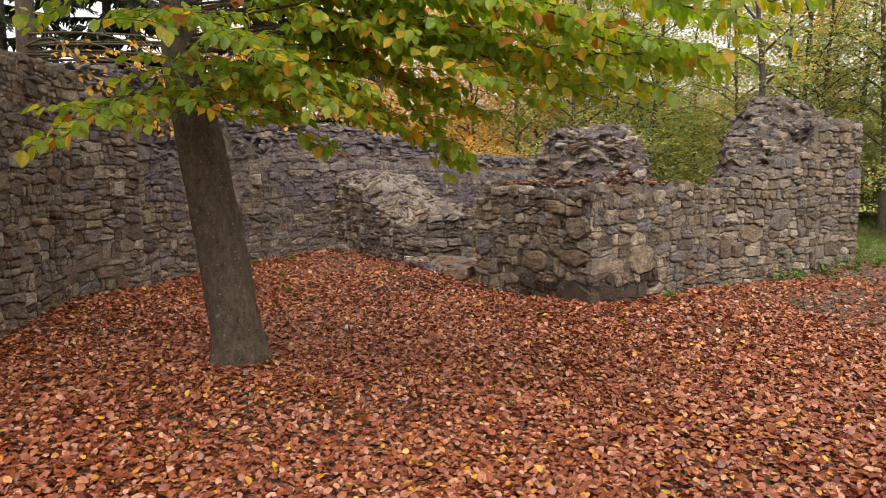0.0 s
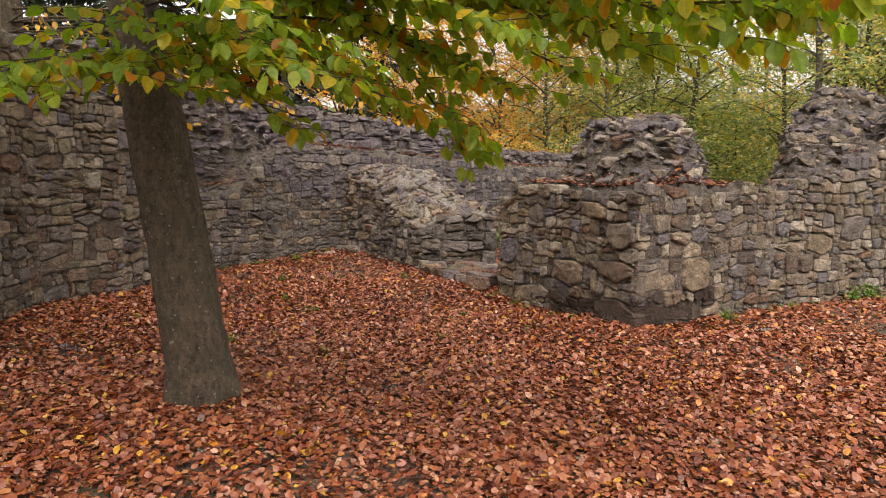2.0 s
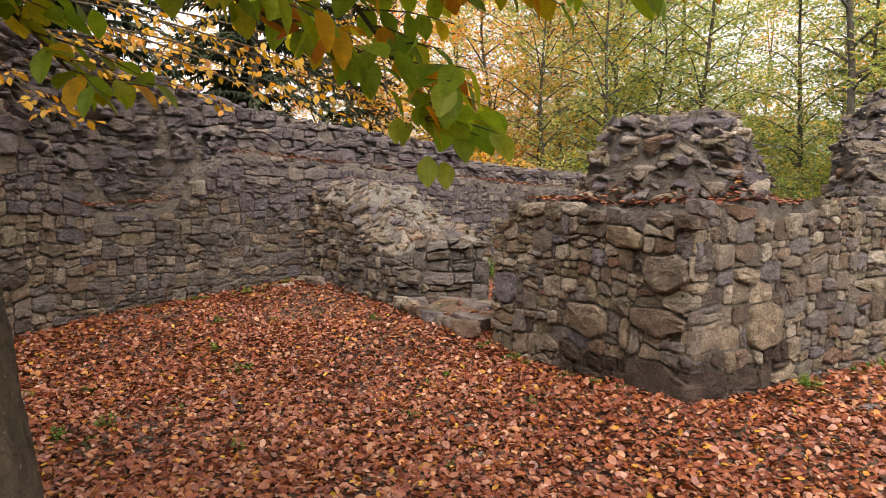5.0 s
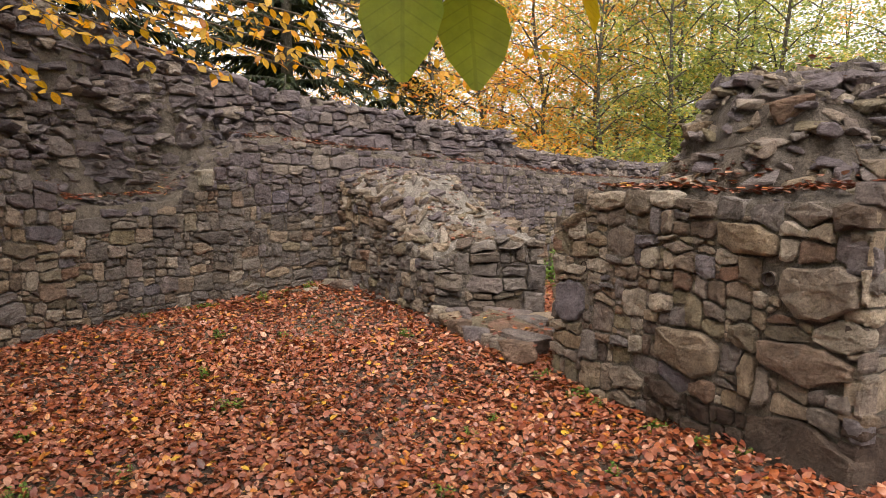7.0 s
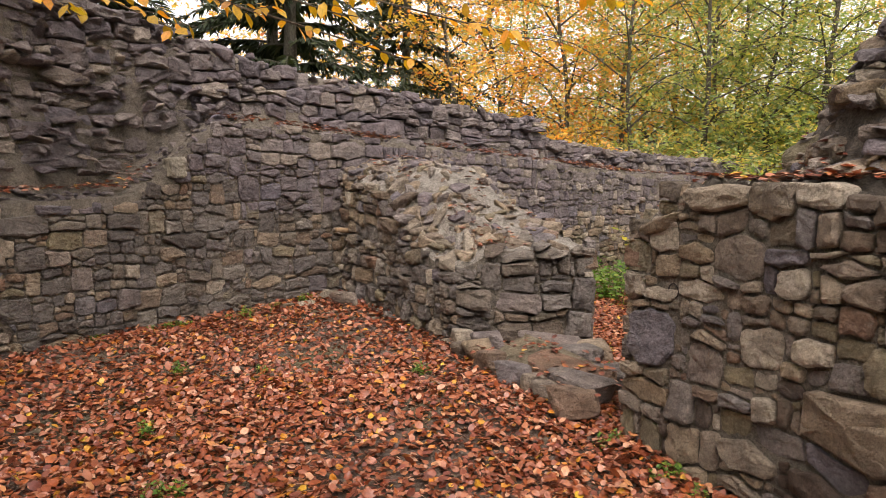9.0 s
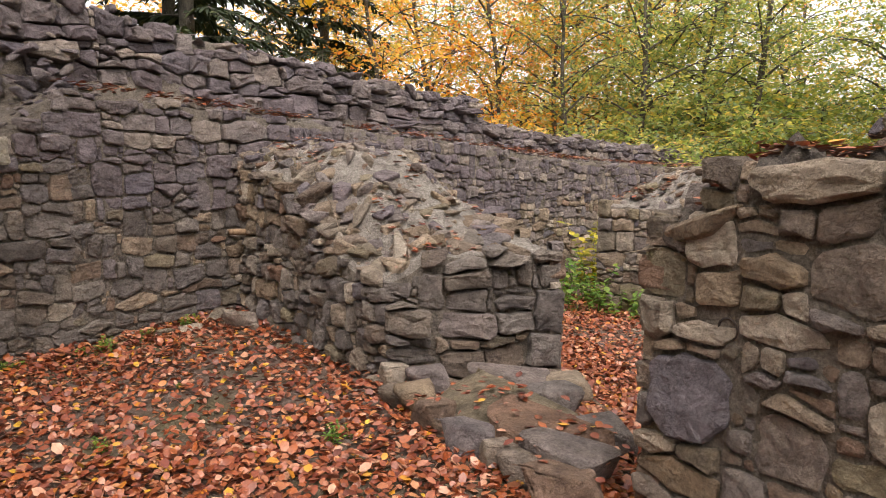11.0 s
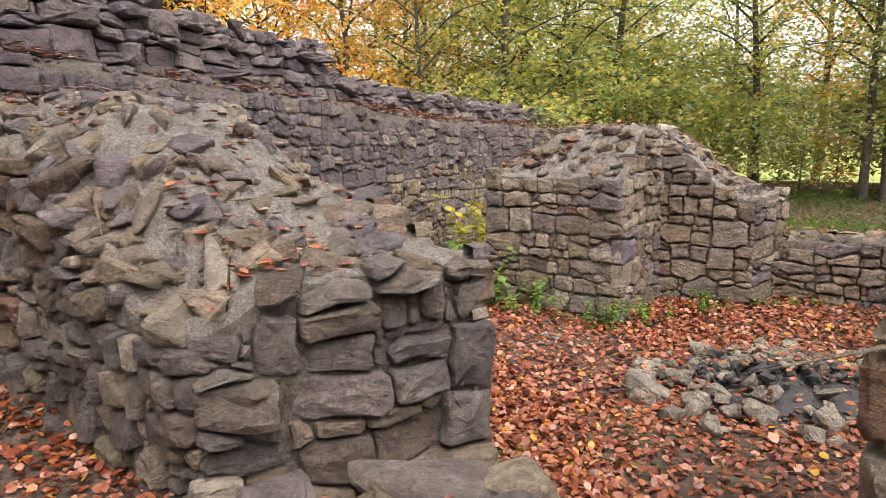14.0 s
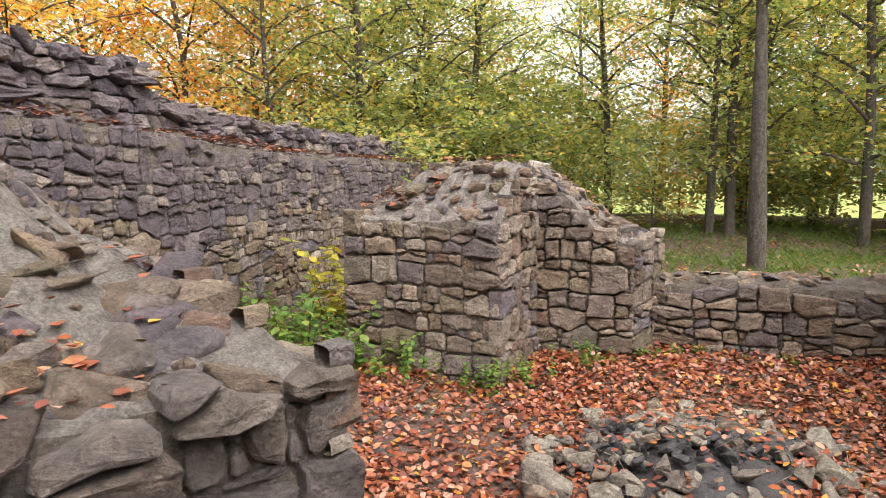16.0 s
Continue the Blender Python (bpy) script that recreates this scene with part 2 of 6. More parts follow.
def bark_material(name, c0, c1, green):
    m, nt, b = mat(name)
    g = nt.nodes.new("ShaderNodeNewGeometry")
    mp = nt.nodes.new("ShaderNodeMapping")
    mp.inputs["Scale"].default_value = (9, 9, 4)
    nt.links.new(g.outputs["Position"], mp.inputs["Vector"])
    n1 = node(nt, "ShaderNodeTexNoise", Scale=1.8, Detail=10.0, Roughness=0.72)
    nt.links.new(mp.outputs[0], n1.inputs["Vector"])
    col = ramp(nt, [(0.32, c0), (0.66, c1)], n1.outputs["Fac"])
    pits = ramp(nt, [(0.36, (0.3, 0.28, 0.26)), (0.5, (1.0, 1.0, 1.0))], grain(nt, 26, 8, 0.75))
    col = mixc(nt, "MULTIPLY", 0.85, col, pits)
    alg = ramp(nt, [(0.42, (0, 0, 0)), (0.6, (1, 1, 1))], grain(nt, 4.5, 7, 0.75))
    col = mixc(nt, "MIX", maths(nt, "MULTIPLY", alg, green), col, (0.085, 0.088, 0.04))
    lich = ramp(nt, [(0.64, (0, 0, 0)), (0.68, (1, 1, 1))], grain(nt, 34, 4, 0.6))
    col = mixc(nt, "MIX", maths(nt, "MULTIPLY", lich, 0.7), col, (0.38, 0.36, 0.31))
    nt.links.new(col, b.inputs["Base Color"])
    b.inputs["Roughness"].default_value = 0.9
    h = maths(nt, "ADD", n1.outputs["Fac"], maths(nt, "MULTIPLY", grain(nt, 26, 8, 0.75), 0.8))
    bumped(nt, b, h, 1.0, 0.05)
    return m


BARK = bark_material("grey_beech_bark", (0.036, 0.024, 0.016), (0.185, 0.13, 0.09), 0.3)
FARBARK = bark_material("forest_bark", (0.045, 0.037, 0.03), (0.17, 0.145, 0.12), 0.25)


def ground_material():
    m, nt, b = mat("forest_soil_and_grass")
    g = nt.nodes.new("ShaderNodeNewGeometry")
    sep = nt.nodes.new("ShaderNodeSeparateXYZ")
    nt.links.new(g.outputs["Position"], sep.inputs[0])
    soil = ramp(nt, [(0.25, (0.055, 0.034, 0.024)), (0.5, (0.105, 0.066, 0.048)), (0.75, (0.19, 0.145, 0.12))], grain(nt, 9, 8, 0.75))
    grit = ramp(nt, [(0.3, (0.55, 0.55, 0.55)), (0.7, (1.3, 1.3, 1.3))], grain(nt, 80, 5, 0.7))
    soil = mixc(nt, "MULTIPLY", 0.9, soil, grit)
    grass = ramp(nt, [(0.3, (0.06, 0.085, 0.02)), (0.6, (0.13, 0.15, 0.035)), (0.8, (0.2, 0.17, 0.06))], grain(nt, 1.5, 9, 0.75))
    # meadow beyond the wood: distance from the ruin decides between soil and grass
    ln = nt.nodes.new("ShaderNodeVectorMath")
    ln.operation = "DISTANCE"
    nt.links.new(g.outputs["Position"], ln.inputs[0])
    ln.inputs[1].default_value = (0, 9, 0)
    far = ramp(nt, [(0.28, (0, 0, 0)), (0.36, (1, 1, 1))], maths(nt, "DIVIDE", maths(nt, "ADD", ln.outputs["Value"], maths(nt, "MULTIPLY", grain(nt, 0.4, 4), 10.0)), 100.0))
    meadow = ramp(nt, [(0.3, (0.16, 0.22, 0.035)), (0.7, (0.3, 0.31, 0.08))], grain(nt, 0.08, 6, 0.7))
    wooded = ramp(nt, [(0.35, (0.06, 0.075, 0.045)), (0.65, (0.14, 0.15, 0.09))], grain(nt, 0.12, 8, 0.75))
    meadow = mixc(nt, "MIX", ramp(nt, [(0.24, (0, 0, 0)), (0.3, (1, 1, 1))], maths(nt, "DIVIDE", ln.outputs["Value"], 500.0)), meadow, wooded)
    col = mixc(nt, "MIX", far, mixc(nt, "MIX", ramp(nt, [(0.5, (0, 0, 0)), (0.62, (1, 1, 1))], grain(nt, 0.9, 6, 0.7)), soil, mixc(nt, "MIX", 0.25, soil, grass)), meadow)
    nt.links.new(col, b.inputs["Base Color"])
    b.inputs["Roughness"].default_value = 0.95
    bumped(nt, b, maths(nt, "ADD", grain(nt, 40, 8, 0.75), grain(nt, 8, 4, 0.6)), 0.8, 0.03)
    return m


SOIL = ground_material()

# ---- the lie of the land ----
SPOTS = ((0, 0, 0.0), (0, -8, 0.0), (-4, 3, -0.05), (4, 3, -0.05), (0, 5.6, -0.2), (-1.7, 5.45, -0.13), (2.5, 6, -0.15), (2.5, 7.6, -0.12), (3.4, 8.3, -0.09), (0.2, 7.6, -0.25), (-2.3, 8.8, -0.25),
         (-1.2, 7.6, -0.22), (-0.1, 9, -0.25), (-1.8, 10.7, -0.13), (-3.7, 11.2, -0.1), (-1.1, 12.0, -0.11), (-2.0, 13.3, -0.02), (-4.4, 8, -0.05), (-0.3, 10.7, -0.1), (1.6, 7.7, -0.06),
         (1.26, 12.7, -0.39), (1.8, 13.0, -0.42), (2.4, 14.3, -0.43), (2.3, 14.6, -0.45), (3.9, 14.6, -0.38), (4.75, 14.4, -0.36), (3, 12.3, -0.4), (1.7, 14.7, -0.4), (0.9, 17, -0.4), (5, 8, -0.05),
         (7.2, 11.2, -0.12), (7.8, 17.3, -0.2), (6, 15.5, -0.1), (10, 22, 0.1), (12, 12, -0.1), (12, 2, 0.0), (-12, 5, 0.0), (4, 12, -0.4))


def ground_z(x, y):
    d = math.hypot(x - 1, y - 9)
    if d > 30:
        near = -0.1
    else:
        w = s = 0.0
        for px, py, pz in SPOTS:
            k = 1.0 / ((x - px) ** 2 + (y - py) ** 2 + 0.12) ** 1.6
            w += k
            s += k * pz
        near = lerp(s / w, -0.1, smooth(18, 30, d))
    east = smooth(20, 30, d)
    return near - 1.6 * smooth(14, 40, d) * east + 46 * smooth(110, 420, d) * (0.75 + 0.5 * n3(x / 160, y / 160, 3)) + 0.02 * n3(x * 1.7, y * 1.7, 1)


def axis(c):
    out = [c + 0.25 * i for i in range(-48, 49)]
    step, v = 0.3, 12.0
    while v < 700:
        step *= 1.22
        v += step
        out = [c - v] + out + [c + v]
    return out


def build_ground():
    xs, ys = axis(1.0), axis(9.0)
    verts = [(x, y, ground_z(x, y)) for y in ys for x in xs]
    n = len(xs)
    faces = [(j * n + i, j * n + i + 1, j * n + n + i + 1, j * n + n + i) for j in range(len(ys) - 1) for i in range(n - 1)]
    tagged(new("ground", mesh_of("ground", verts, faces, [SOIL], flat=False)), "brown forest soil with meadow and wooded hills beyond", "ground", kind="structure")


build_ground()

# ---- stonework ----
def stone_block(poly, proud, depth, out, r, rough=1.0, gap=0.0):
    """One rough-hewn stone from the corners of its face (world points, anticlockwise seen from outside) and the way out of the wall."""
    c = sum(poly, Vector()) / len(poly)
    if gap:
        poly = [p + (c - p).normalized() * min(gap, 0.3 * (c - p).length) for p in poly]
    ring = []
    n = len(poly)
    for i in range(n):
        p, a, b = poly[i], poly[i - 1], poly[(i + 1) % n]
        la, lb = (a - p).length, (b - p).length
        if (p - a).angle(b - p, 0.0) < 0.6 or min(la, lb) < 0.03:
            ring.append(p)
        else:
            ring.append(p.lerp(a, min(0.3, r.uniform(0.004, 0.026) / la)))
            ring.append(p.lerp(b, min(0.3, r.uniform(0.004, 0.026) / lb)))
        if lb > 0.1:
            q = p.lerp(b, r.uniform(0.35, 0.65))
            ring.append(q + (c - q).normalized() * r.uniform(-0.002, 0.014))
    n = len(ring)
    size = min((q - c).length for q in ring)
    tilt = Vector((r.uniform(-1, 1), r.uniform(-1, 1), r.uniform(-1, 1))) * 0.13 * rough
    verts, faces = [p - out * depth for p in ring], []
    for p in ring:
        verts.append(p + out * (proud * r.uniform(0.45, 0.85) + (p - c).dot(tilt)))
    for p in ring:
        q = p + (c - p).normalized() * min(0.3 * (c - p).length, r.uniform(0.004, 0.02))
        verts.append(q + out * (proud * r.uniform(0.85, 1.1) + (q - c).dot(tilt) + size * r.uniform(-0.03, 0.035) * rough))
    shift = (ring[0] - c) * r.uniform(-0.3, 0.3)
    for p in ring[::2]:
        q = c + (p - c) * r.uniform(0.4, 0.68) + shift * 0.5
        verts.append(q + out * (proud * r.uniform(0.95, 1.2) + (q - c).dot(tilt) + size * r.uniform(-0.055, 0.085) * rough))
    m = len(ring[::2])
    verts.append(c + shift + out * (proud * r.uniform(0.95, 1.2) + size * r.uniform(-0.06, 0.1) * rough))
    last = len(verts) - 1
    for j in range(n):
        k = (j + 1) % n
        faces.append((j, k, n + k, n + j))
        faces.append((n + j, n + k, 2 * n + k, 2 * n + j))
        u, w = 3 * n + j // 2, 3 * n + ((j + 1) // 2) % m
        if u == w:
            faces.append((2 * n + j, 2 * n + k, u))
        else:
            faces.append((2 * n + j, 2 * n + k, w, u))
    if n % 2:
        faces.append((2 * n, 3 * n, 3 * n + m - 1))
    for j in range(m):
        faces.append((3 * n + j, 3 * n + (j + 1) % m, last))
    return [tuple(v) for v in verts], faces


def pieces(w, h, r, wide, tall):
    """Splits a w x h patch at random into stone-sized rectangles."""
    todo, done = [(0.0, 0.0, w, h)], []
    while todo:
        x, y, w, h = todo.pop()
        tw, th = r.uniform(*wide), r.uniform(*tall)
        if h > th * 1.45 and h / th > w / tw * 0.8:
            k = h * r.uniform(0.3, 0.7)
            todo += [(x, y, w, k), (x, y + k, w, h - k)]
        elif w > tw * 1.5 or w > h * 3.4:
            k = w * r.uniform(0.3, 0.7)
            todo += [(x, y, k, h), (x + k, y, w - k, h)]
        elif h > th * 1.45:
            k = h * r.uniform(0.35, 0.65)
            todo += [(x, y, w, k), (x, y + k, w, h - k)]
        else:
            done.append((x, y, w, h))
    return done


def beside(q, hole):
    """What is left of rectangle q outside the rectangle hole."""
    x0, y0, x1, y1 = q[0], q[1], q[0] + q[2], q[1] + q[3]
    a0, b0, a1, b1 = hole[0], hole[1], hole[0] + hole[2], hole[1] + hole[3]
    if x1 <= a0 or x0 >= a1 or y1 <= b0 or y0 >= b1:
        return [q]
    res = [(x0, y0, a0 - x0, y1 - y0), (a1, y0, x1 - a1, y1 - y0), (max(x0, a0), y0, min(x1, a1) - max(x0, a0), b0 - y0), (max(x0, a0), b1, min(x1, a1) - max(x0, a0), y1 - b1)]
    return [p for p in res if p[2] > 0.035 and p[3] > 0.035]


def masonry(a, b, base, top, out, r, course=(0.1, 0.22), width=(0.12, 0.42), proud=(0.015, 0.05), joint=0.014, rough=1.0, back=0.0, jag=0.05, boulders=(), lift=0.006):
    """Stones of one face from a to b (plan points); base(k) and top(k) are its heights along it; out is the way out of the wall (plan).
    boulders: (along, height, half width, half height) of outstandingly large stones."""
    a, b, o = Vector((*a, 0)), Vector((*b, 0)), Vector((*out, 0)).normalized()
    length = (b - a).length
    d = (b - a) / length
    left = d.cross(Vector((0, 0, 1))).dot(o) < 0
    zmin = min(base(i / 10) for i in range(11)) - 0.1
    zmax = max(top(i / 10) for i in range(11)) + 0.1
    seed = r.uniform(0, 100)
    rects = []
    v = zmin
    while v < zmax + 0.05:
        band = r.uniform(0.24, 0.5)
        u = -0.03
        while u < length + 0.02:
            seg = min(r.uniform(0.35, 0.95), length + 0.03 - u)
            if length + 0.03 - u - seg < 0.15:
                seg = length + 0.03 - u
            rects += [(u + x, v + y, w, h) for x, y, w, h in pieces(seg, band, r, width, course)]
            u += seg
        v += band
    pinned = []
    for x, y, w, h in rects:
        if r.random() < 0.34 and min(w, h) > 0.09:
            c = r.uniform(0.03, 0.055)
            if r.random() < 0.5:
                k = w * r.uniform(0.3, 0.7)
                pinned += [(x, y, w, h - c), (x, y + h - c, k, c), (x + k, y + h - c, w - k, c)]
            else:
                k = h * r.uniform(0.35, 0.65)
                pinned += [(x, y, w - c, h), (x + w - c, y, c, k), (x + w - c, y + k, c, h - k)]
        else:
            pinned.append((x, y, w, h))
    rects = pinned
    for bx, by, hw, hh in boulders:
        rects = [p for q in rects for p in beside(q, (bx - hw, by - hh, 2 * hw, 2 * hh))]

    def warp(u, v):
        f = smooth(0, 0.12, u) * smooth(0, 0.12, length - u)
        return (u + f * 0.03 * n3(u * 2.6, v * 3.4, seed),
                v + 0.06 * n3(u * 1.1, v * 1.5, seed + 9) + 0.028 * n3(u * 3.6, v * 3.6, seed + 3))

    cells = [(x + w / 2 + r.gauss(0, 0.06) * w, y + h / 2 + r.gauss(0, 0.05) * h, w / 2, h / 2, False) for x, y, w, h in rects] + [(bx, by, hw, hh, True) for bx, by, hw, hh in boulders]
    stones = []
    for i, (x, y, hw, hh, large) in enumerate(cells):
        k = min(1, max(0, x / length))
        t = top(k) + r.uniform(-jag, jag * 0.5)
        if y - hh * 0.2 > t or y + hh < base(k) - 0.06 or min(hw, hh) < 0.015:
            continue
        poly = cell_outline(i, cells, length, joint, r)
        poly = [(px, min(py, max(t + 0.03, y - hh * 0.5))) for px, py in poly]
        area = abs(sum(p[0] * q[1] - q[0] * p[1] for p, q in zip(poly, poly[1:] + poly[:1]))) / 2
        if len(poly) < 3 or area < 0.0006 or area < 0.12 * max(math.hypot(px - x, py - y) for px, py in poly) ** 2:
            continue
        pts = []
        for px, py in poly:
            px, py = warp(px, py)
            bulge = 0.016 * n3(px * 0.7, py * 0.9, seed)
            pts.append(a + d * px + Vector((0, 0, py)) + o * (bulge + lift - back * (py - zmin)))
        if left:
            pts.reverse()
        c = sum(pts, Vector()) / len(pts)
        span = max((p - c).length for p in pts)
        if span < 0.02 or min((p - c).length for p in pts) < 0.008:
            continue
        stones.append((stone_block(pts, r.uniform(*proud) * (1.2 if large else min(1.0, span / 0.1)), r.uniform(0.06, 0.1), o, r, rough), c))
    return stones


def cell_outline(i, cells, length, joint, r):
    """The outline of stone i of a face: its box, trimmed askew against each neighbour's so that no two overlap."""
    x, y, hw, hh, large = cells[i]
    grow = 1.08 if large else 1.25
    gx, gy = hw * grow, hh * grow
    sk = r.uniform(-0.12, 0.12)
    poly = [(x - gx + sk * gy, y - gy), (x + gx + sk * gy, y - gy), (x + gx - sk * gy, y + gy), (x - gx - sk * gy, y + gy)]
    poly = [(max(-0.02, min(length + 0.02, px)), py) for px, py in poly]
    if large:
        e = 0.4
        poly = [q for (px, py), (nx, ny) in zip(poly, poly[1:] + poly[:1]) for q in ((lerp(px, nx, e * r.uniform(0.4, 0.9)), lerp(py, ny, e * r.uniform(0.4, 0.9))), (lerp(nx, px, e * r.uniform(0.4, 0.9)), lerp(ny, py, e * r.uniform(0.4, 0.9))))]
    for j, (x2, y2, hw2, hh2, large2) in enumerate(cells):
        dx, dy = x2 - x, y2 - y
        if j == i or abs(dx) > (hw + hw2) * 1.3 or abs(dy) > (hh + hh2) * 1.3 or abs(dx) + abs(dy) < 1e-4:
            continue
        # the joint's way: between the line of centres and the box's nearer side
        ex, ey = abs(dx) / (hw + hw2), abs(dy) / (hh + hh2)
        ax, ay = (math.copysign(1, dx), 0.0) if ex > ey else (0.0, math.copysign(1, dy))
        ln = math.hypot(dx, dy)
        f = 0.2 + 0.5 * ((min(i, j) * 7919 + max(i, j) * 104729) % 97) / 97
        nx, ny = lerp(ax, dx / ln, f), lerp(ay, dy / ln, f)
        ln = math.hypot(nx, ny)
        nx, ny = nx / ln, ny / ln
        e1, e2 = abs(nx) * hw + abs(ny) * hh, abs(nx) * hw2 + abs(ny) * hh2
        at = (dx * nx + dy * ny) * e1 / (e1 + e2) - joint * 0.5
        res = []
        for p, q in zip(poly, poly[1:] + poly[:1]):
            dp, dq = (p[0] - x) * nx + (p[1] - y) * ny - at, (q[0] - x) * nx + (q[1] - y) * ny - at
            if dp <= 0:
                res.append(p)
            if (dp < 0) != (dq < 0) and dp != dq:
                w = dp / (dp - dq)
                res.append((lerp(p[0], q[0], w), lerp(p[1], q[1], w)))
        poly = res
        if len(poly) < 3:
            return []
    out = []
    for p in poly:
        if not out or math.hypot(p[0] - out[-1][0], p[1] - out[-1][1]) > 0.012:
            out.append(p)
    if len(out) > 2 and math.hypot(out[0][0] - out[-1][0], out[0][1] - out[-1][1]) <= 0.012:
        out.pop()
    return out


def lay(parent, stones, material, near, limit, name="stone"):
    """The stones nearest to a plan point become parts of their own, the rest is joined."""
    stones = sorted(stones, key=lambda s: (s[1].x - near[0]) ** 2 + (s[1].y - near[1]) ** 2)
    for (v, f), c in stones[:limit]:
        part_of(name, mesh_of(name, v, f, [material]), parent)
    rest = stones[limit:]
    if rest:
        verts, faces = [], []
        for (v, f), c in rest:
            n = len(verts)
            verts += v
            faces += [tuple(i + n for i in q) for q in f]
        part_of("stonework", mesh_of("stonework", verts, faces, [material]), parent, kind="stuff")


def rock_mesh(name, seed, material, flat=1.0, points=11):
    r = random.Random(seed)
    bm = bmesh.new()
    for _ in range(points):
        p = Vector((r.gauss(0, 1), r.gauss(0, 1), r.gauss(0, 1))).normalized()
        p = Vector([max(-0.62, min(0.62, c * 1.15)) for c in p]) * r.uniform(0.95, 1.25)
        bm.verts.new((p.x * 0.5, p.y * 0.42, p.z * 0.36 * flat))
    res = bmesh.ops.convex_hull(bm, input=bm.verts)
    bmesh.ops.delete(bm, geom=[g for g in res["geom_interior"] if isinstance(g, bmesh.types.BMVert)], context="VERTS")
    bmesh.ops.bevel(bm, geom=bm.edges[:], offset=0.03, segments=1, affect="EDGES")
    me = bpy.data.meshes.new(name)
    bm.to_mesh(me)
    bm.free()
    me.materials.append(material)
    return me


ROCKS = [rock_mesh("rock", 20 + i, SLATE) for i in range(9)] + [rock_mesh("rock", 40 + i, SLATE, 0.55) for i in range(8)]
WARMROCKS = [rock_mesh("rock", 60 + i, STONE) for i in range(8)] + [rock_mesh("rock", 80 + i, STONE, 0.6) for i in range(4)]


def set_rock(parent, p, size, r, meshes, name="stone", turn=None):
    ob = new(name, r.choice(meshes))
    ob.parent = parent
    ob.matrix_basis = Matrix.LocRotScale(p, Euler((r.uniform(-0.5, 0.5), r.uniform(-0.5, 0.5), r.uniform(0, 6.28) if turn is None else turn + r.uniform(-0.3, 0.3))),
                                          (size * r.uniform(0.8, 1.35), size * r.uniform(0.75, 1.15), size * r.uniform(0.7, 1.1)))
    return ob


def joined_rocks(parent, places, r, meshes):
    """Many embedded rocks in one part. places: point, size."""
    verts, faces = [], []
    for p, size in places:
        me = r.choice(meshes)
        m = Matrix.LocRotScale(p, Euler((r.uniform(-0.5, 0.5), r.uniform(-0.5, 0.5), r.uniform(0, 6.28))), (size * r.uniform(0.8, 1.4), size * r.uniform(0.8, 1.2), size * r.uniform(0.6, 1.0)))
        n = len(verts)
        verts += [tuple(m @ v.co) for v in me.vertices]
        faces += [tuple(i + n for i in q.vertices) for q in me.polygons]
    part_of("rubble", mesh_of("rubble", verts, faces, [meshes[0].materials[0]]), parent, kind="stuff")




class Mass:
    """A standing piece of wall over a four-cornered plan, with a height h(s, t) and a rough mortar body."""

    def __init__(self, name, q, h, label, body, cell=0.06, rough=0.03):
        self.q, self.h = [Vector((*p, 0)) for p in q], h
        ns = max(4, int((self.q[1] - self.q[0]).length / cell))
        nt = max(4, int((self.q[3] - self.q[0]).length / cell))
        verts, faces = [], []
        for j in range(nt + 1):
            for i in range(ns + 1):
                p = self.at(i / ns, j / nt)
                edge = min(i, ns - i, j, nt - j)
                z = h(i / ns, j / nt) + (rough * (n3(p.x * 5, p.y * 5) + 0.9 * n3(p.x * 12, p.y * 12) + 0.5 * n3(p.x * 27, p.y * 27)) if edge else -0.02)
                verts.append((p.x, p.y, z))
        for j in range(nt):
            for i in range(ns):
                k = j * (ns + 1) + i
                faces.append((k, k + 1, k + ns + 2, k + ns + 1))
        tops = len(faces)
        rim = [i for i in range(ns)] + [j * (ns + 1) + ns for j in range(nt)] + [nt * (ns + 1) + i for i in range(ns, 0, -1)] + [j * (ns + 1) for j in range(nt, 0, -1)]
        levels = 7
        rows = [rim]
        for l in range(1, levels + 1):
            row = []
            for k in rim:
                x, y, z = verts[k]
                zb = ground_z(x, y) - 0.3
                row.append(len(verts))
                verts.append((x, y, lerp(z, zb, l / levels)))
            rows.append(row)
        n = len(rim)
        for l in range(levels):
            for k in range(n):
                faces.append((rows[l][(k + 1) % n], rows[l][k], rows[l + 1][k], rows[l + 1][(k + 1) % n]))
        self.ob = tagged(new(name, mesh_of(name, verts, faces, [body, MORTAR], flat=False, idx=[0] * tops + [1] * (len(faces) - tops))), label, "ruined wall", kind="structure")

    def at(self, s, t):
        q = self.q
        return (q[0] * (1 - s) + q[1] * s) * (1 - t) + (q[3] * (1 - s) + q[2] * s) * t

    def top(self, s, t, sink=0.0):
        p = self.at(s, t)
        return Vector((p.x, p.y, self.h(s, t) - sink))

    def face(self, i, r, **kw):
        """The stones of side i (0: first to second corner, and so on)."""
        a, b = self.q[i], self.q[(i + 1) % 4]
        mid = sum(self.q, Vector()) / 4
        out = Vector(((b - a).y, -(b - a).x, 0))
        if out.dot((a + b) / 2 - mid) < 0:
            out = -out
        st = [lambda k: (k, 0), lambda k: (1, k), lambda k: (1 - k, 1), lambda k: (0, 1 - k)][i]
        drop = kw.pop("drop", 0.0)
        return masonry(a.xy, b.xy, lambda k: ground_z(*(a.lerp(b, k)).xy), lambda k: self.h(*st(k)) + drop, out.xy, r, **kw)


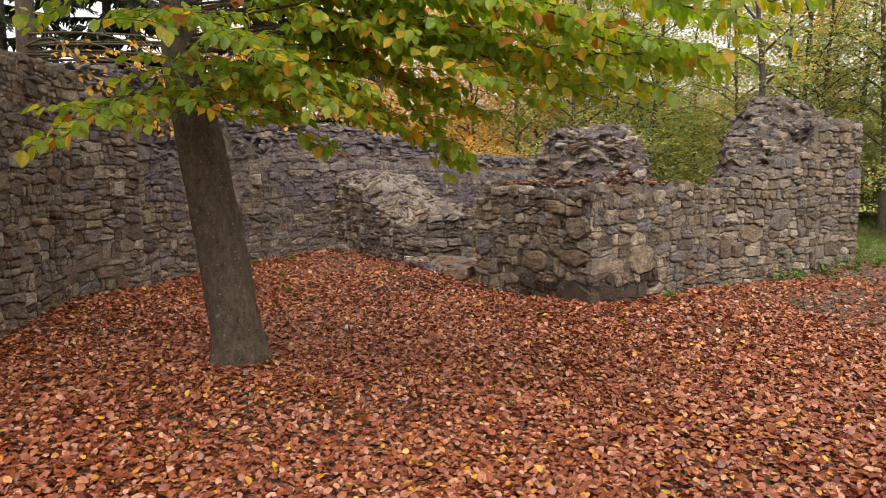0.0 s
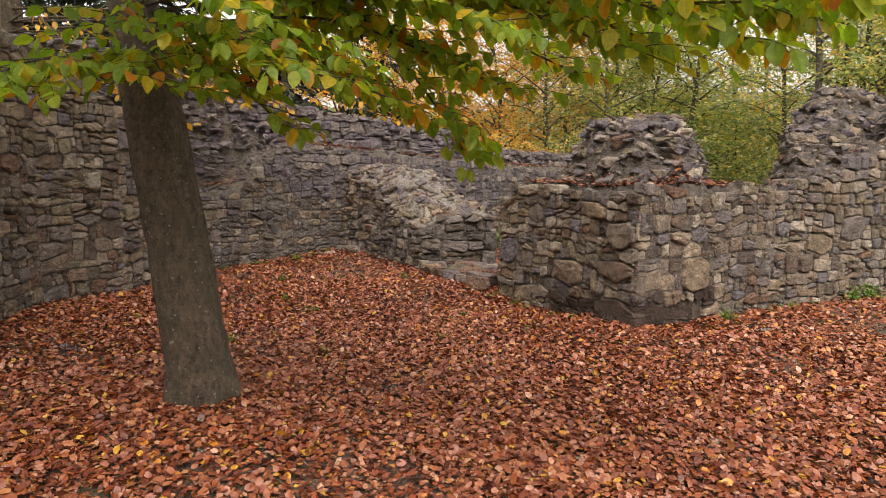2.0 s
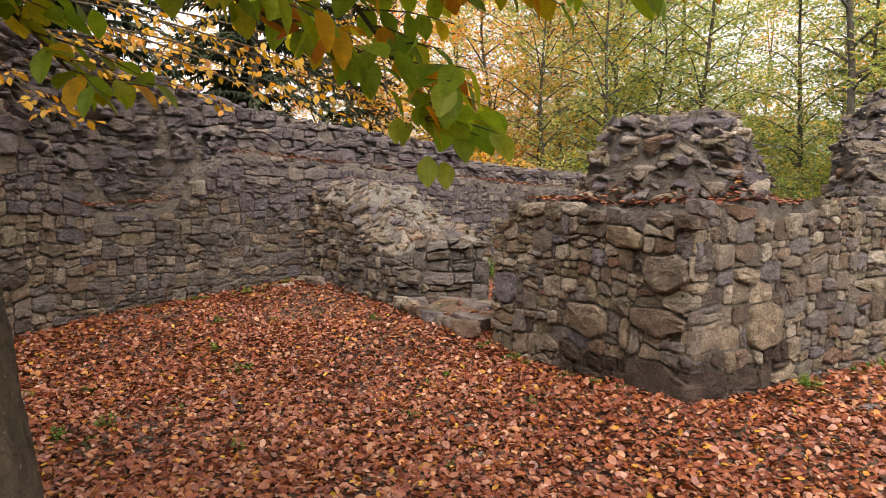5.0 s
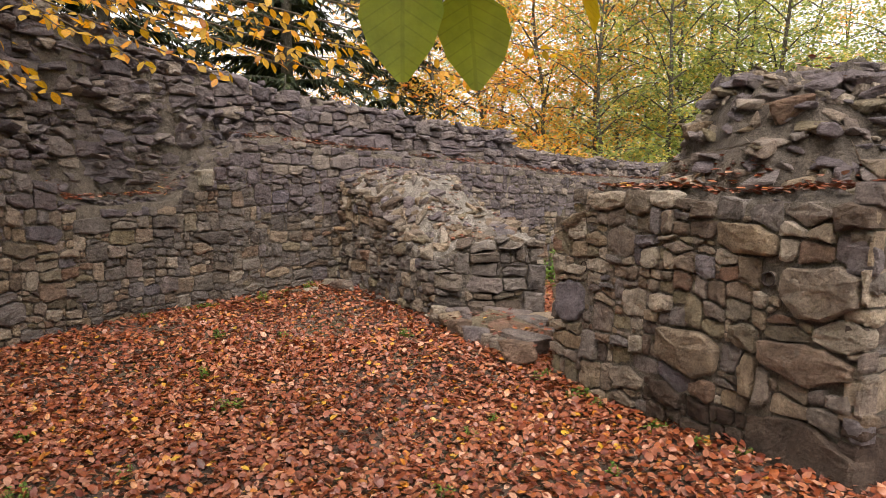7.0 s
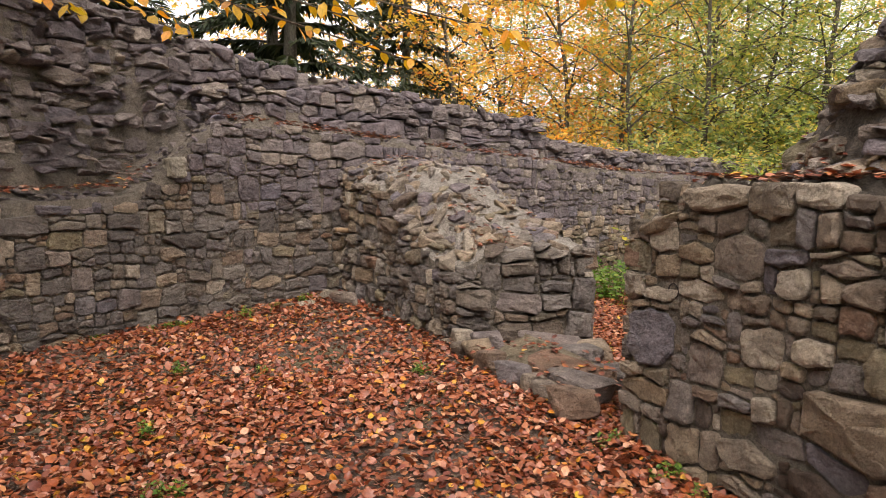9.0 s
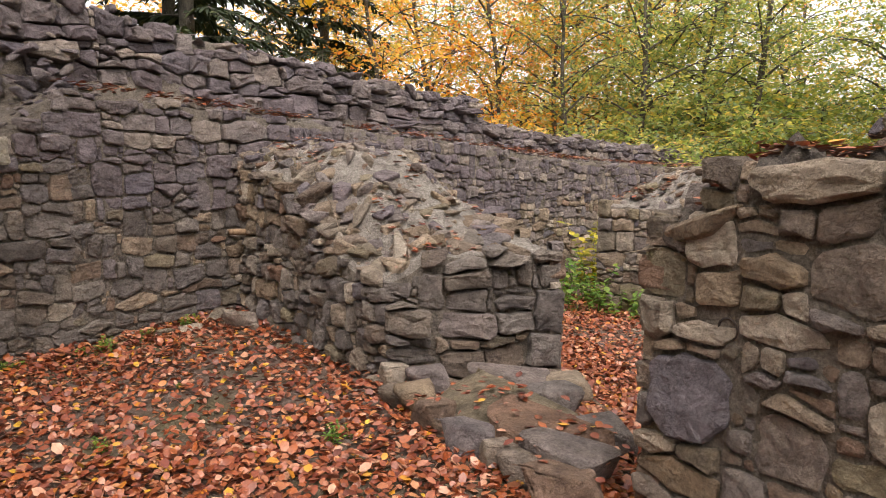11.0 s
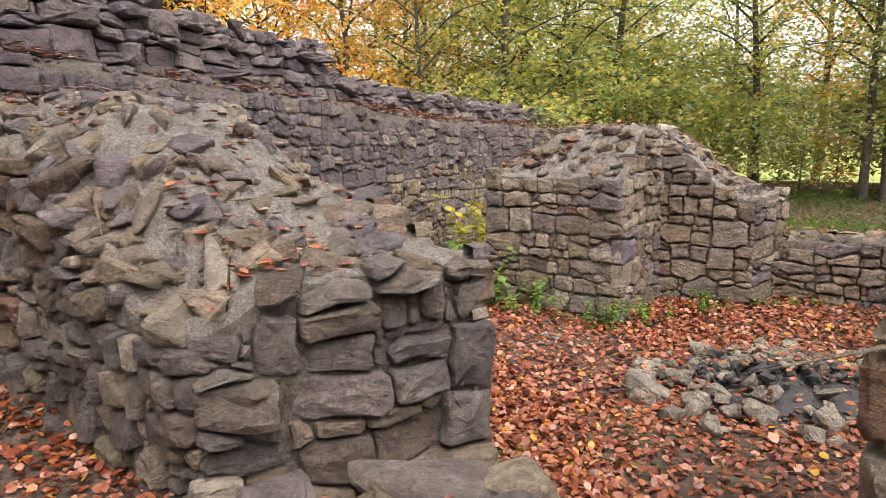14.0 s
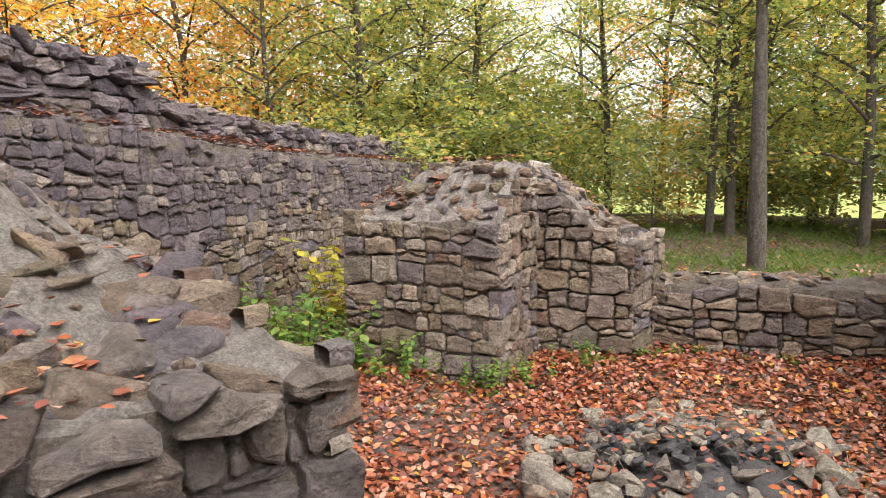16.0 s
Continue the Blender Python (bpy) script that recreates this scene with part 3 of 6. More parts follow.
# the block beside the gateway, with a worn mound of core on its flat top
def pier_h(s, t):
    m = math.hypot((s - 0.45) / 0.385, (t - 0.5) / 0.44) + 0.1 * n3(s * 6, t * 6, 14)
    up = 1 - smooth(0.52, 1.0, m)
    lump = up * (0.7 + 0.2 * (0.3 - abs(n3(s * 6, t * 5, 4))) + 0.1 * n3(s * 13, t * 11, 6)) + 0.05 * (up > 0) * n3(s * 24, t * 20, 8)
    return 1.25 + 0.04 * n3(s * 4, t * 4) + lump - 0.22 * smooth(0.86, 0.95, s) * (1 - smooth(0.0, 0.3, t))


pier = Mass("wall_pier", [(1.72, 7.8), (0.52, 10.05), (2.1, 11.2), (3.45, 8.98)], pier_h, "squared rubble stone pier with a worn mound of core on top", CORE, cell=0.03, rough=0.085)
r = random.Random(11)
pier_stones = pier.face(0, r, course=(0.09, 0.2), width=(0.1, 0.33), proud=(0.004, 0.042), drop=0.03, boulders=((0.3, 0.02, 0.33, 0.15), (0.24, 0.85, 0.23, 0.12), (0.3, 0.48, 0.28, 0.1), (1.1, 0.32, 0.26, 0.14), (1.75, 0.95, 0.16, 0.1), (2.34, 0.46, 0.17, 0.15), (1.95, 0.38, 0.12, 0.1), (1.6, 0.55, 0.12, 0.09))) \
    + pier.face(3, r, course=(0.08, 0.19), width=(0.09, 0.3), proud=(0.004, 0.042), drop=0.03, boulders=((1.27, 0.42, 0.2, 0.16), (1.95, 0.05, 0.22, 0.12)))
pier_back = pier.face(1, r, course=(0.13, 0.2)) + pier.face(2, r, course=(0.14, 0.22))

# the short wall that runs out from the gateway's far side, broken down towards its end
def spur_h(s, t):
    edge = lerp(1.38, 1.26, smooth(0, 0.3, s)) if s < 0.3 else lerp(1.26, 0.56, smooth(0.3, 0.92, s))
    ridge = lerp(1.5, 1.42, s / 0.45) if s < 0.45 else lerp(1.42, 0.72, smooth(0.45, 0.97, s))
    z = lerp(edge, ridge, smooth(0.0, 0.32, t))
    z = lerp(z, min(z, lerp(1.3, 0.74, s)), smooth(0.6, 1.0, t))
    return z + 0.035 * n3(s * 9, t * 6, 2)


spur = Mass("wall_spur", [(-2.2, 13.72), (-0.63, 11.76), (0.5, 12.08), (-0.9, 14.9)], spur_h, "broken cross wall with a sloping mortar top", PALE, cell=0.03, rough=0.035)
spur_stones = spur.face(0, r, course=(0.08, 0.18), width=(0.08, 0.26), proud=(0.006, 0.08), rough=1.9, jag=0.08) + spur.face(1, r, course=(0.13, 0.25), width=(0.18, 0.42), proud=(0.01, 0.09), rough=2.0, jag=0.07)
spur_back = spur.face(2, r, course=(0.12, 0.2))


# the pier that stands farther back, in two blocks with a recess between them
def far_h(s, t):
    z = lerp(0.86, 0.88, s)
    z += 0.42 * smooth(0.02, 0.45, t) * smooth(-0.1, 0.5, s)
    return z - 0.25 * smooth(0.8, 1.0, t) + 0.04 * n3(s * 6, t * 6, 5)


far_a = Mass("wall_far_pier", [(1.66, 15.95), (2.52, 14.78), (3.3, 15.5), (2.7, 17.2)], far_h, "weathered stone pier with a pale mortared top", PALE)


def far_b_h(s, t):
    return lerp(1.22, 0.62, smooth(0.15, 1.0, s)) + 0.05 * smooth(0.1, 0.4, t) + 0.03 * n3(s * 5, t * 5, 6)


far_b = Mass("wall_far_buttress", [(3.1, 15.62), (3.86, 14.83), (4.42, 15.12), (3.5, 16.6)], far_b_h, "weathered stone buttress sloping down to a low wall", PALE)
far_stones = far_a.face(0, r, course=(0.1, 0.2), width=(0.1, 0.34)) + far_a.face(1, r, course=(0.12, 0.2))
far_b_stones = far_b.face(0, r, course=(0.12, 0.21), width=(0.14, 0.4)) + far_b.face(1, r, course=(0.12, 0.2))
far_a_back = far_a.face(3, r, course=(0.14, 0.2))


# a knee-high wall between that pier and the tall stump
def low_h(s, t):
    return lerp(0.22, 0.3, s) + 0.03 * n3(s * 9, t * 3, 8)


low = Mass("wall_low", [(4.3, 15.05), (6.35, 12.75), (6.9, 13.15), (4.8, 15.5)], low_h, "knee-high rubble wall along the grass", MORTAR)
low_stones = low.face(0, r, course=(0.1, 0.18), width=(0.16, 0.45))
low_back = low.face(2, r, course=(0.12, 0.18))


# the tall stump of wall, and the stepped stub between it and the pier
def tall_h(s, t):
    front = lerp(1.22, 1.42, smooth(0.05, 0.25, s)) + 0.36 * smooth(0.25, 0.62, s) + 0.38 * smooth(0.62, 0.68, s) + 0.06 * smooth(0.7, 1, s)
    back = 1.22 + 0.8 * smooth(0.07, 0.2, s) + 0.62 * smooth(0.2, 0.62, s) - 0.1 * smooth(0.8, 0.92, s) - 0.25 * smooth(0.93, 1.0, s)
    crag = 0.16 * (0.35 - abs(n3(s * 7, t * 5, 9))) + 0.07 * n3(s * 17, t * 13, 2)
    return lerp(front, back, smooth(0.1, 0.62, t)) + crag * smooth(0.0, 0.15, t) + 0.03 * n3(s * 9, 3, 1)


tall = Mass("wall_tall_stump", [(3.72, 9.64), (6.85, 11.32), (6.2, 13.1), (4.7, 12.0)], tall_h, "tall broken stump of a rubble stone wall", CORE, cell=0.045, rough=0.1)
tall_stones = tall.face(0, r, course=(0.1, 0.2), width=(0.12, 0.36), boulders=((0.95, 0.55, 0.25, 0.12), (1.6, 0.75, 0.22, 0.15))) + tall.face(3, r, course=(0.12, 0.2), width=(0.14, 0.36), jag=0.1)
tall_back = tall.face(1, r, course=(0.14, 0.2)) + tall.face(2, r, course=(0.14, 0.2))
stub = Mass("wall_stub", [(3.44, 9.0), (4.82, 9.95), (4.4, 10.6), (3.0, 9.7)], lambda s, t: lerp(0.62, 0.28, s) + 0.05 * n3(s * 7, t * 5, 3), "low broken stub of rubble wall beside the pier", MORTAR)
stub_stones = stub.face(0, r, course=(0.12, 0.22), width=(0.16, 0.36))

# ---- the long enclosing wall: a faced lower tier, a ledge, and a ragged upper tier set back ----
LINE = [(-4.2, -2.5), (-4.25, 2.0), (-4.32, 6.4), (-4.5, 8.3), (-4.2, 9.45), (-3.95, 10.7), (-3.5, 11.75), (-3.03, 12.5), (-2.4, 13.3), (-0.55, 15.55), (2.0, 18.72), (5.6, 23.2), (9.0, 27.5)]
LOWER = [2.7, 2.75, 2.72, 2.75, 2.2, 1.05, 1.1, 1.8, 1.76, 1.62, 1.42, 1.35, 1.3]
UPPER = [2.8, 2.8, 2.78, 2.8, 2.95, 3.02, 2.95, 2.66, 2.5, 2.32, 2.0, 1.95, 1.9]
BACK = [0.3, 0.3, 0.3, 0.3, 0.35, 0.55, 0.6, 0.5, 0.5, 0.52, 0.55, 0.6, 0.6]
STATIONS = [0.0]
for (x0, y0), (x1, y1) in zip(LINE, LINE[1:]):
    STATIONS.append(STATIONS[-1] + math.hypot(x1 - x0, y1 - y0))


def along(u):
    """Plan point, way out of the wall, lower top, upper top and set-back at u metres along the long wall."""
    i = max(0, min(len(LINE) - 2, next((k for k in range(len(LINE) - 1) if u <= STATIONS[k + 1]), len(LINE) - 2)))
    k = (u - STATIONS[i]) / (STATIONS[i + 1] - STATIONS[i])
    p = Vector(LINE[i]).lerp(Vector(LINE[i + 1]), k)
    nrm = []
    for j in (i, i + 1):
        a, b = Vector(LINE[max(0, j - 1)]), Vector(LINE[min(len(LINE) - 1, j + 1)])
        d = (b - a).normalized()
        nrm.append(Vector((d.y, -d.x)))
    up = lerp(UPPER[i], UPPER[i + 1], k)
    return p, nrm[0].lerp(nrm[1], k).normalized(), lerp(LOWER[i], LOWER[i + 1], k), up - (0.14 if u > TIP else 0.0) + 0.1 * (1 - smooth(0, 1.2, TIP - u)) * (u < TIP), lerp(BACK[i], BACK[i + 1], k)


TIP = STATIONS[9] + 2.0


def build_long_wall():
    verts, faces = [], []
    n = int(STATIONS[-1] / 0.12)
    cols = 16
    for i in range(n + 1):
        u = STATIONS[-1] * i / n
        p, o, lo, up, bk = along(u)
        g = ground_z(p.x, p.y) - 0.3
        lo = min(lo, up - 0.05)
        prof = [(0, g), (0, lerp(g, lo, 0.33)), (0, lerp(g, lo, 0.66)), (0, lo), (bk * 0.5, lo + 0.03), (bk * 0.9, lo + 0.06), (bk + 0.1, lerp(lo, up, 0.4)), (bk + 0.16, lerp(lo, up, 0.8)),
                (bk + 0.25, up), (bk + 0.5, up + 0.04), (bk + 0.75, up - 0.02), (bk + 1.0, up - 0.12), (bk + 1.1, up - 0.5), (bk + 1.12, 0.8), (bk + 1.12, 0.2), (bk + 1.12, g - 0.3)]
        for j, (b, z) in enumerate(prof):
            q = p - o * b
            w = 0.1 if j >= 4 else 0.015
            verts.append((q.x + w * n3(u * 2.3, z * 2.3, j) * o.x, q.y + w * n3(u * 2.3, z * 2.3, j) * o.y, z + (w * n3(u * 2.1, j * 0.6, 7) if j > 2 else 0)))
    for i in range(n):
        for j in range(cols - 1):
            k = i * cols + j
            faces.append((k, k + cols, k + cols + 1, k + 1))
    ob = tagged(new("wall_enclosing", mesh_of("wall_enclosing", verts, faces, [MORTAR], flat=False)), "long ruined enclosing wall of rubble stone with a ragged top", "ruined wall", kind="structure")
    r = random.Random(5)
    lower, upper, rough = [], [], []
    for i in range(1, len(LINE) - 1):
        a, b = LINE[i], LINE[i + 1]
        d = Vector((b[0] - a[0], b[1] - a[1]))
        o = Vector((d.y, -d.x))
        u0, u1 = STATIONS[i], STATIONS[i + 1]
        lo = lambda k, i=i: min(along(lerp(STATIONS[i], STATIONS[i + 1], k))[2], along(lerp(STATIONS[i], STATIONS[i + 1], k))[3])
        big = (0.09, 0.22) if i >= 6 else (0.08, 0.19)
        lower += masonry(a, b, lambda k: ground_z(*Vector(a).lerp(Vector(b), k)), lo, o, r, course=big, width=(0.1, 0.36), proud=(0.003, 0.042), lift=0.008)
        # upper tier: thin, ragged courses
        pa, pb = along(u0), along(u1)
        a2, b2 = pa[0] - pa[1] * (pa[4] + 0.03), pb[0] - pb[1] * (pb[4] + 0.03)
        if i >= 4:
            upper += masonry(a2, b2, lambda k, i=i: along(lerp(STATIONS[i], STATIONS[i + 1], k))[2] + 0.0, lambda k, i=i: along(lerp(STATIONS[i], STATIONS[i + 1], k))[3], o, r,
                             course=(0.09, 0.2), width=(0.18, 0.5), proud=(0.0, 0.14), rough=1.8, jag=0.1, joint=0.012, back=0.1)
    places = []
    for _ in range(900):
        u = r.uniform(STATIONS[2] - 1, STATIONS[-1] - 1)
        p, o, lo, up, bk = along(u)
        b = r.uniform(0.1, 0.95)
        q = p - o * (bk + b)
        places.append((Vector((q.x, q.y, up - 0.02 - 0.1 * max(0, b - 0.7))), r.uniform(0.16, 0.34)))
    for _ in range(420):
        u = r.uniform(STATIONS[4] - 0.6, STATIONS[11] if r.random() < 0.5 else STATIONS[8])
        p, o, lo, up, bk = along(u)
        q = p - o * r.uniform(0.1, bk + 0.05)
        places.append((Vector((q.x, q.y, min(lo, up))), r.uniform(0.07, 0.16)))
    for _ in range(650):
        u = r.uniform(STATIONS[4] - 0.6, STATIONS[10])
        p, o, lo, up, bk = along(u)
        q = p - o * r.uniform(0.05, bk + 0.1)
        places.append((Vector((q.x, q.y, min(lo, up) + 0.03)), r.uniform(0.05, 0.14)))
    # broken core where the facing has fallen away
    for _ in range(200):
        u = r.uniform(STATIONS[4] - 0.3, STATIONS[7] + 0.3)
        p, o, lo, up, bk = along(u)
        k = r.random()
        q = p - o * lerp(bk * 0.6, bk + 0.2, k)
        places.append((Vector((q.x, q.y, lerp(lo, up, k))), r.uniform(0.14, 0.26)))
    joined_rocks(ob, places, r, ROCKS[6:])
    return ob, lower, upper


wall_enclosing, ring_lower, ring_upper = build_long_wall()


# ---- broken core: rocks bedded in the tops ----
def bed_rocks(mass, count, size, r, inside, meshes=ROCKS, sink=0.25, name="stone", tilt=0.35, level=0.45):
    """Rocks half sunk in the top of a mass, where inside(s, t) allows; turned to lie along its slope."""
    done = 0
    for _ in range(count * 6):
        s, t = r.random(), r.random()
        if not inside(s, t):
            continue
        p = mass.top(s, t)
        e = 0.03
        px, py = mass.top(min(1, s + e), t) - mass.top(max(0, s - e), t), mass.top(s, min(1, t + e)) - mass.top(s, max(0, t - e))
        nrm = px.cross(py).normalized()
        if nrm.z < 0:
            nrm = -nrm
        sz = r.uniform(*size)
        ob = new(name, r.choice(meshes))
        ob.parent = mass.ob
        q = nrm.lerp(Vector((0, 0, 1)), level).normalized().to_track_quat("Z", "Y").to_matrix().to_4x4()
        ob.matrix_basis = Matrix.Translation(p + nrm * sz * (0.14 - sink * 0.4)) @ q @ Matrix.LocRotScale((0, 0, 0), Euler((r.uniform(-tilt, tilt), r.uniform(-tilt, tilt), r.uniform(0, 6.28))), (sz * r.uniform(0.9, 1.5), sz * r.uniform(0.8, 1.2), sz * r.uniform(0.7, 1.25)))
        done += 1
        if done >= count:
            break


r = random.Random(31)
bed_rocks(pier, 420, (0.13, 0.32), r, lambda s, t: math.hypot((s - 0.44) / 0.37, (t - 0.5) / 0.41) < 0.98, ROCKS[9:] + WARMROCKS[6:], 0.4, tilt=0.28, level=0.8)
bed_rocks(pier, 240, (0.05, 0.14), r, lambda s, t: math.hypot((s - 0.44) / 0.37, (t - 0.5) / 0.41) < 0.98, ROCKS[5:] + WARMROCKS, 0.3, tilt=0.5)
bed_rocks(pier, 40, (0.06, 0.12), r, lambda s, t: 0.03 < s < 0.97 and 0.03 < t < 0.97, WARMROCKS)
bed_rocks(spur, 230, (0.12, 0.29), r, lambda s, t: 0.03 < s < 0.9 and 0.02 < t < 0.97, WARMROCKS + ROCKS[:5], 0.5)
bed_rocks(spur, 70, (0.16, 0.3), r, lambda s, t: 0.03 < s < 0.95 and 0.03 < t < 0.16, WARMROCKS, 0.3)
bed_rocks(spur, 150, (0.04, 0.1), r, lambda s, t: 0.03 < s < 0.96 and 0.05 < t < 0.97, WARMROCKS, 0.3)
bed_rocks(spur, 9, (0.24, 0.34), r, lambda s, t: s > 0.86 and 0.1 < t < 0.9, WARMROCKS, 0.6)
bed_rocks(far_a, 130, (0.1, 0.22), r, lambda s, t: 0.05 < s < 0.95 and 0.06 < t < 0.95, WARMROCKS)
bed_rocks(far_b, 80, (0.12, 0.24), r, lambda s, t: 0.05 < s < 0.95 and 0.05 < t < 0.95, WARMROCKS)
bed_rocks(tall, 420, (0.13, 0.36), r, lambda s, t: 0.03 < s < 0.97 and 0.06 < t < 0.97, ROCKS[9:] + WARMROCKS[6:], 0.4, tilt=0.3, level=0.75)
bed_rocks(tall, 180, (0.07, 0.18), r, lambda s, t: 0.03 < s < 0.97 and 0.06 < t < 0.97, WARMROCKS + ROCKS[:4], 0.25)
bed_rocks(low, 50, (0.12, 0.22), r, lambda s, t: 0.02 < s < 0.98 and 0.1 < t < 0.9, WARMROCKS)
bed_rocks(stub, 40, (0.14, 0.28), r, lambda s, t: 0.03 < s < 0.97 and 0.05 < t < 0.9, WARMROCKS)

cap = set_rock(pier.ob, Vector((0.72, 9.86, 1.06)), 0.3, r, WARMROCKS, "capstone", -1.05)
cap.scale = (0.62, 0.55, 0.42)
cap = set_rock(pier.ob, Vector((0.95, 10.1, 1.14)), 0.3, r, WARMROCKS, "capstone", 0.4)
cap.scale = (0.45, 0.4, 0.4)

# ---- the beech beside the path ----
def beech_trunk():
    pts = [(-1.70, 5.52, -0.35), (-1.725, 5.53, 0.1), (-1.88, 5.58, 1.07), (-2.08, 5.65, 2.1), (-2.17, 5.72, 2.75), (-2.2, 5.8, 4.2), (-2.1, 5.9, 6.5), (-2.2, 6.0, 9.0)]
    pts = [(x - 0.05, y + 0.24 * (1 - smooth(2.5, 5, z)), z) for x, y, z in pts]
    root = tagged(new("beech_tree"), "grey-barked beech with low spreading green and yellowing branches", "tree")
    root.location = (-1.75, 5.76, -0.15)
    return root, pts


beech, BEECH = beech_trunk()


def local(verts, ob):
    x, y, z = ob.location
    return [(a - x, b - y, c - z) for a, b, c in verts]


def trunk_mesh():
    verts, faces = [], []
    rings = 200
    sides = 44
    for i in range(rings + 1):
        k = i / rings
        c = curve_line(BEECH, k)
        z = c.z
        rad = 0.222 - 0.02 * smooth(0, 1.0, z) - 0.02 * smooth(1.0, 2.2, z) - 0.05 * smooth(2.1, 3.0, z) - 0.11 * smooth(3, 9, z) + 0.045 * (1 - smooth(-0.3, 0.3, z)) ** 1.5
        for j in range(sides):
            a = 2 * math.pi * j / sides
            ca, sa = math.cos(a), math.sin(a)
            q = rad * (1 + 0.09 * n3(ca * 1.1 + 3, sa * 1.1, z * 0.9) + 0.06 * n3(ca * 2.4, sa * 2.4, z * 3.4) + 0.035 * n3(ca * 7, sa * 7, z * 7) + 0.012 * n3(ca * 20, sa * 20, z * 18) + 0.12 * (1 - smooth(-0.25, 0.25, z)) * math.sin(a * 5 + 1))
            verts.append((c.x + q * ca, c.y + q * sa, z))
    for i in range(rings):
        for j in range(sides):
            a, b = i * sides + j, i * sides + (j + 1) % sides
            faces.append((a, b, b + sides, a + sides))
    return mesh_of("trunk", local(verts, beech), faces, [BARK], flat=False)


part_of("trunk", trunk_mesh(), beech, "grey lichen-flecked bark")

# a leaf: pointed oval of eight triangles, folded along the midrib
LEAF = np.array([(0, 0, 0), (0.28, 0.24, 0.05), (0.62, 0.27, 0.06), (1.0, 0.0, -0.03), (0.62, -0.27, 0.06), (0.28, -0.24, 0.05), (0.3, 0, 0), (0.65, 0, 0.0)])
LEAF_F = np.array([(0, 6, 1), (1, 6, 2), (6, 7, 2), (2, 7, 3), (0, 5, 6), (5, 4, 6), (6, 4, 7), (4, 3, 7)])
# a plain leaf for what is far off
QUAD = np.array([(0, 0, 0), (0.5, 0.3, 0.08), (1, 0, -0.05), (0.5, -0.3, 0.08)])
QUAD_F = np.array([(0, 1, 2), (0, 2, 3)])
# a finer leaf for what hangs close by
FINE_N = 4


def fine_leaf():
    v, f = [], []
    for i in range(FINE_N + 1):
        k = i / FINE_N
        w = 0.36 * math.sin(math.pi * min(1, k * 0.97 + 0.015)) ** 0.62 * (1.12 - 0.3 * k)
        for j in (-1, -0.5, 0, 0.5, 1):
            v.append((k, w * j, 0.1 * abs(j) * w * 3 - 0.10 * k * k + 0.012 * math.sin(k * 22) * abs(j)))
    for i in range(FINE_N):
        for j in range(4):
            a = i * 5 + j
            f.append((a, a + 5, a + 6))
            f.append((a, a + 6, a + 1))
    return np.array(v), np.array(f)


FLEAF, FLEAF_F = fine_leaf()


def leaves_mesh(name, pos, heading, pitch, roll, size, material, shape=LEAF, tri=LEAF_F, curl=None):
    """All leaves of one spread in one mesh."""
    n, m = len(pos), len(shape)
    v = np.repeat(shape[None], n, 0)
    if curl is not None:
        v[:, :, 2] += curl[:, None] * ((v[:, :, 0] - 0.5) ** 2 * 1.6 - 0.2) + np.abs(v[:, :, 1]) * curl[:, None] * 0.9
    v *= size[:, None, None]
    for ang, (i, j) in ((roll, (1, 2)), (pitch, (0, 2)), (heading, (0, 1))):
        c, s = np.cos(ang)[:, None], np.sin(ang)[:, None]
        a, b = v[:, :, i].copy(), v[:, :, j].copy()
        v[:, :, i], v[:, :, j] = a * c - b * s, a * s + b * c
    v += np.array(pos)[:, None, :]
    f = (tri[None] + (np.arange(n) * m)[:, None, None]).reshape(-1, 3)
    me = bpy.data.meshes.new(name)
    me.vertices.add(n * m)
    me.vertices.foreach_set("co", v.reshape(-1))
    me.loops.add(len(f) * 3)
    me.loops.foreach_set("vertex_index", f.reshape(-1).astype(np.int32))
    me.polygons.add(len(f))
    me.polygons.foreach_set("loop_start", np.arange(0, len(f) * 3, 3, dtype=np.int32))
    me.polygons.foreach_set("use_smooth", np.ones(len(f), bool))
    me.materials.append(material)
    flat = np.repeat(shape[None, :, :2] + np.array((0, 0.5)), n, 0).reshape(-1, 2)
    me.uv_layers.new(name="UVMap").data.foreach_set("uv", flat[f.reshape(-1)].astype(np.float32).reshape(-1))
    me.update(calc_edges=True)
    return me


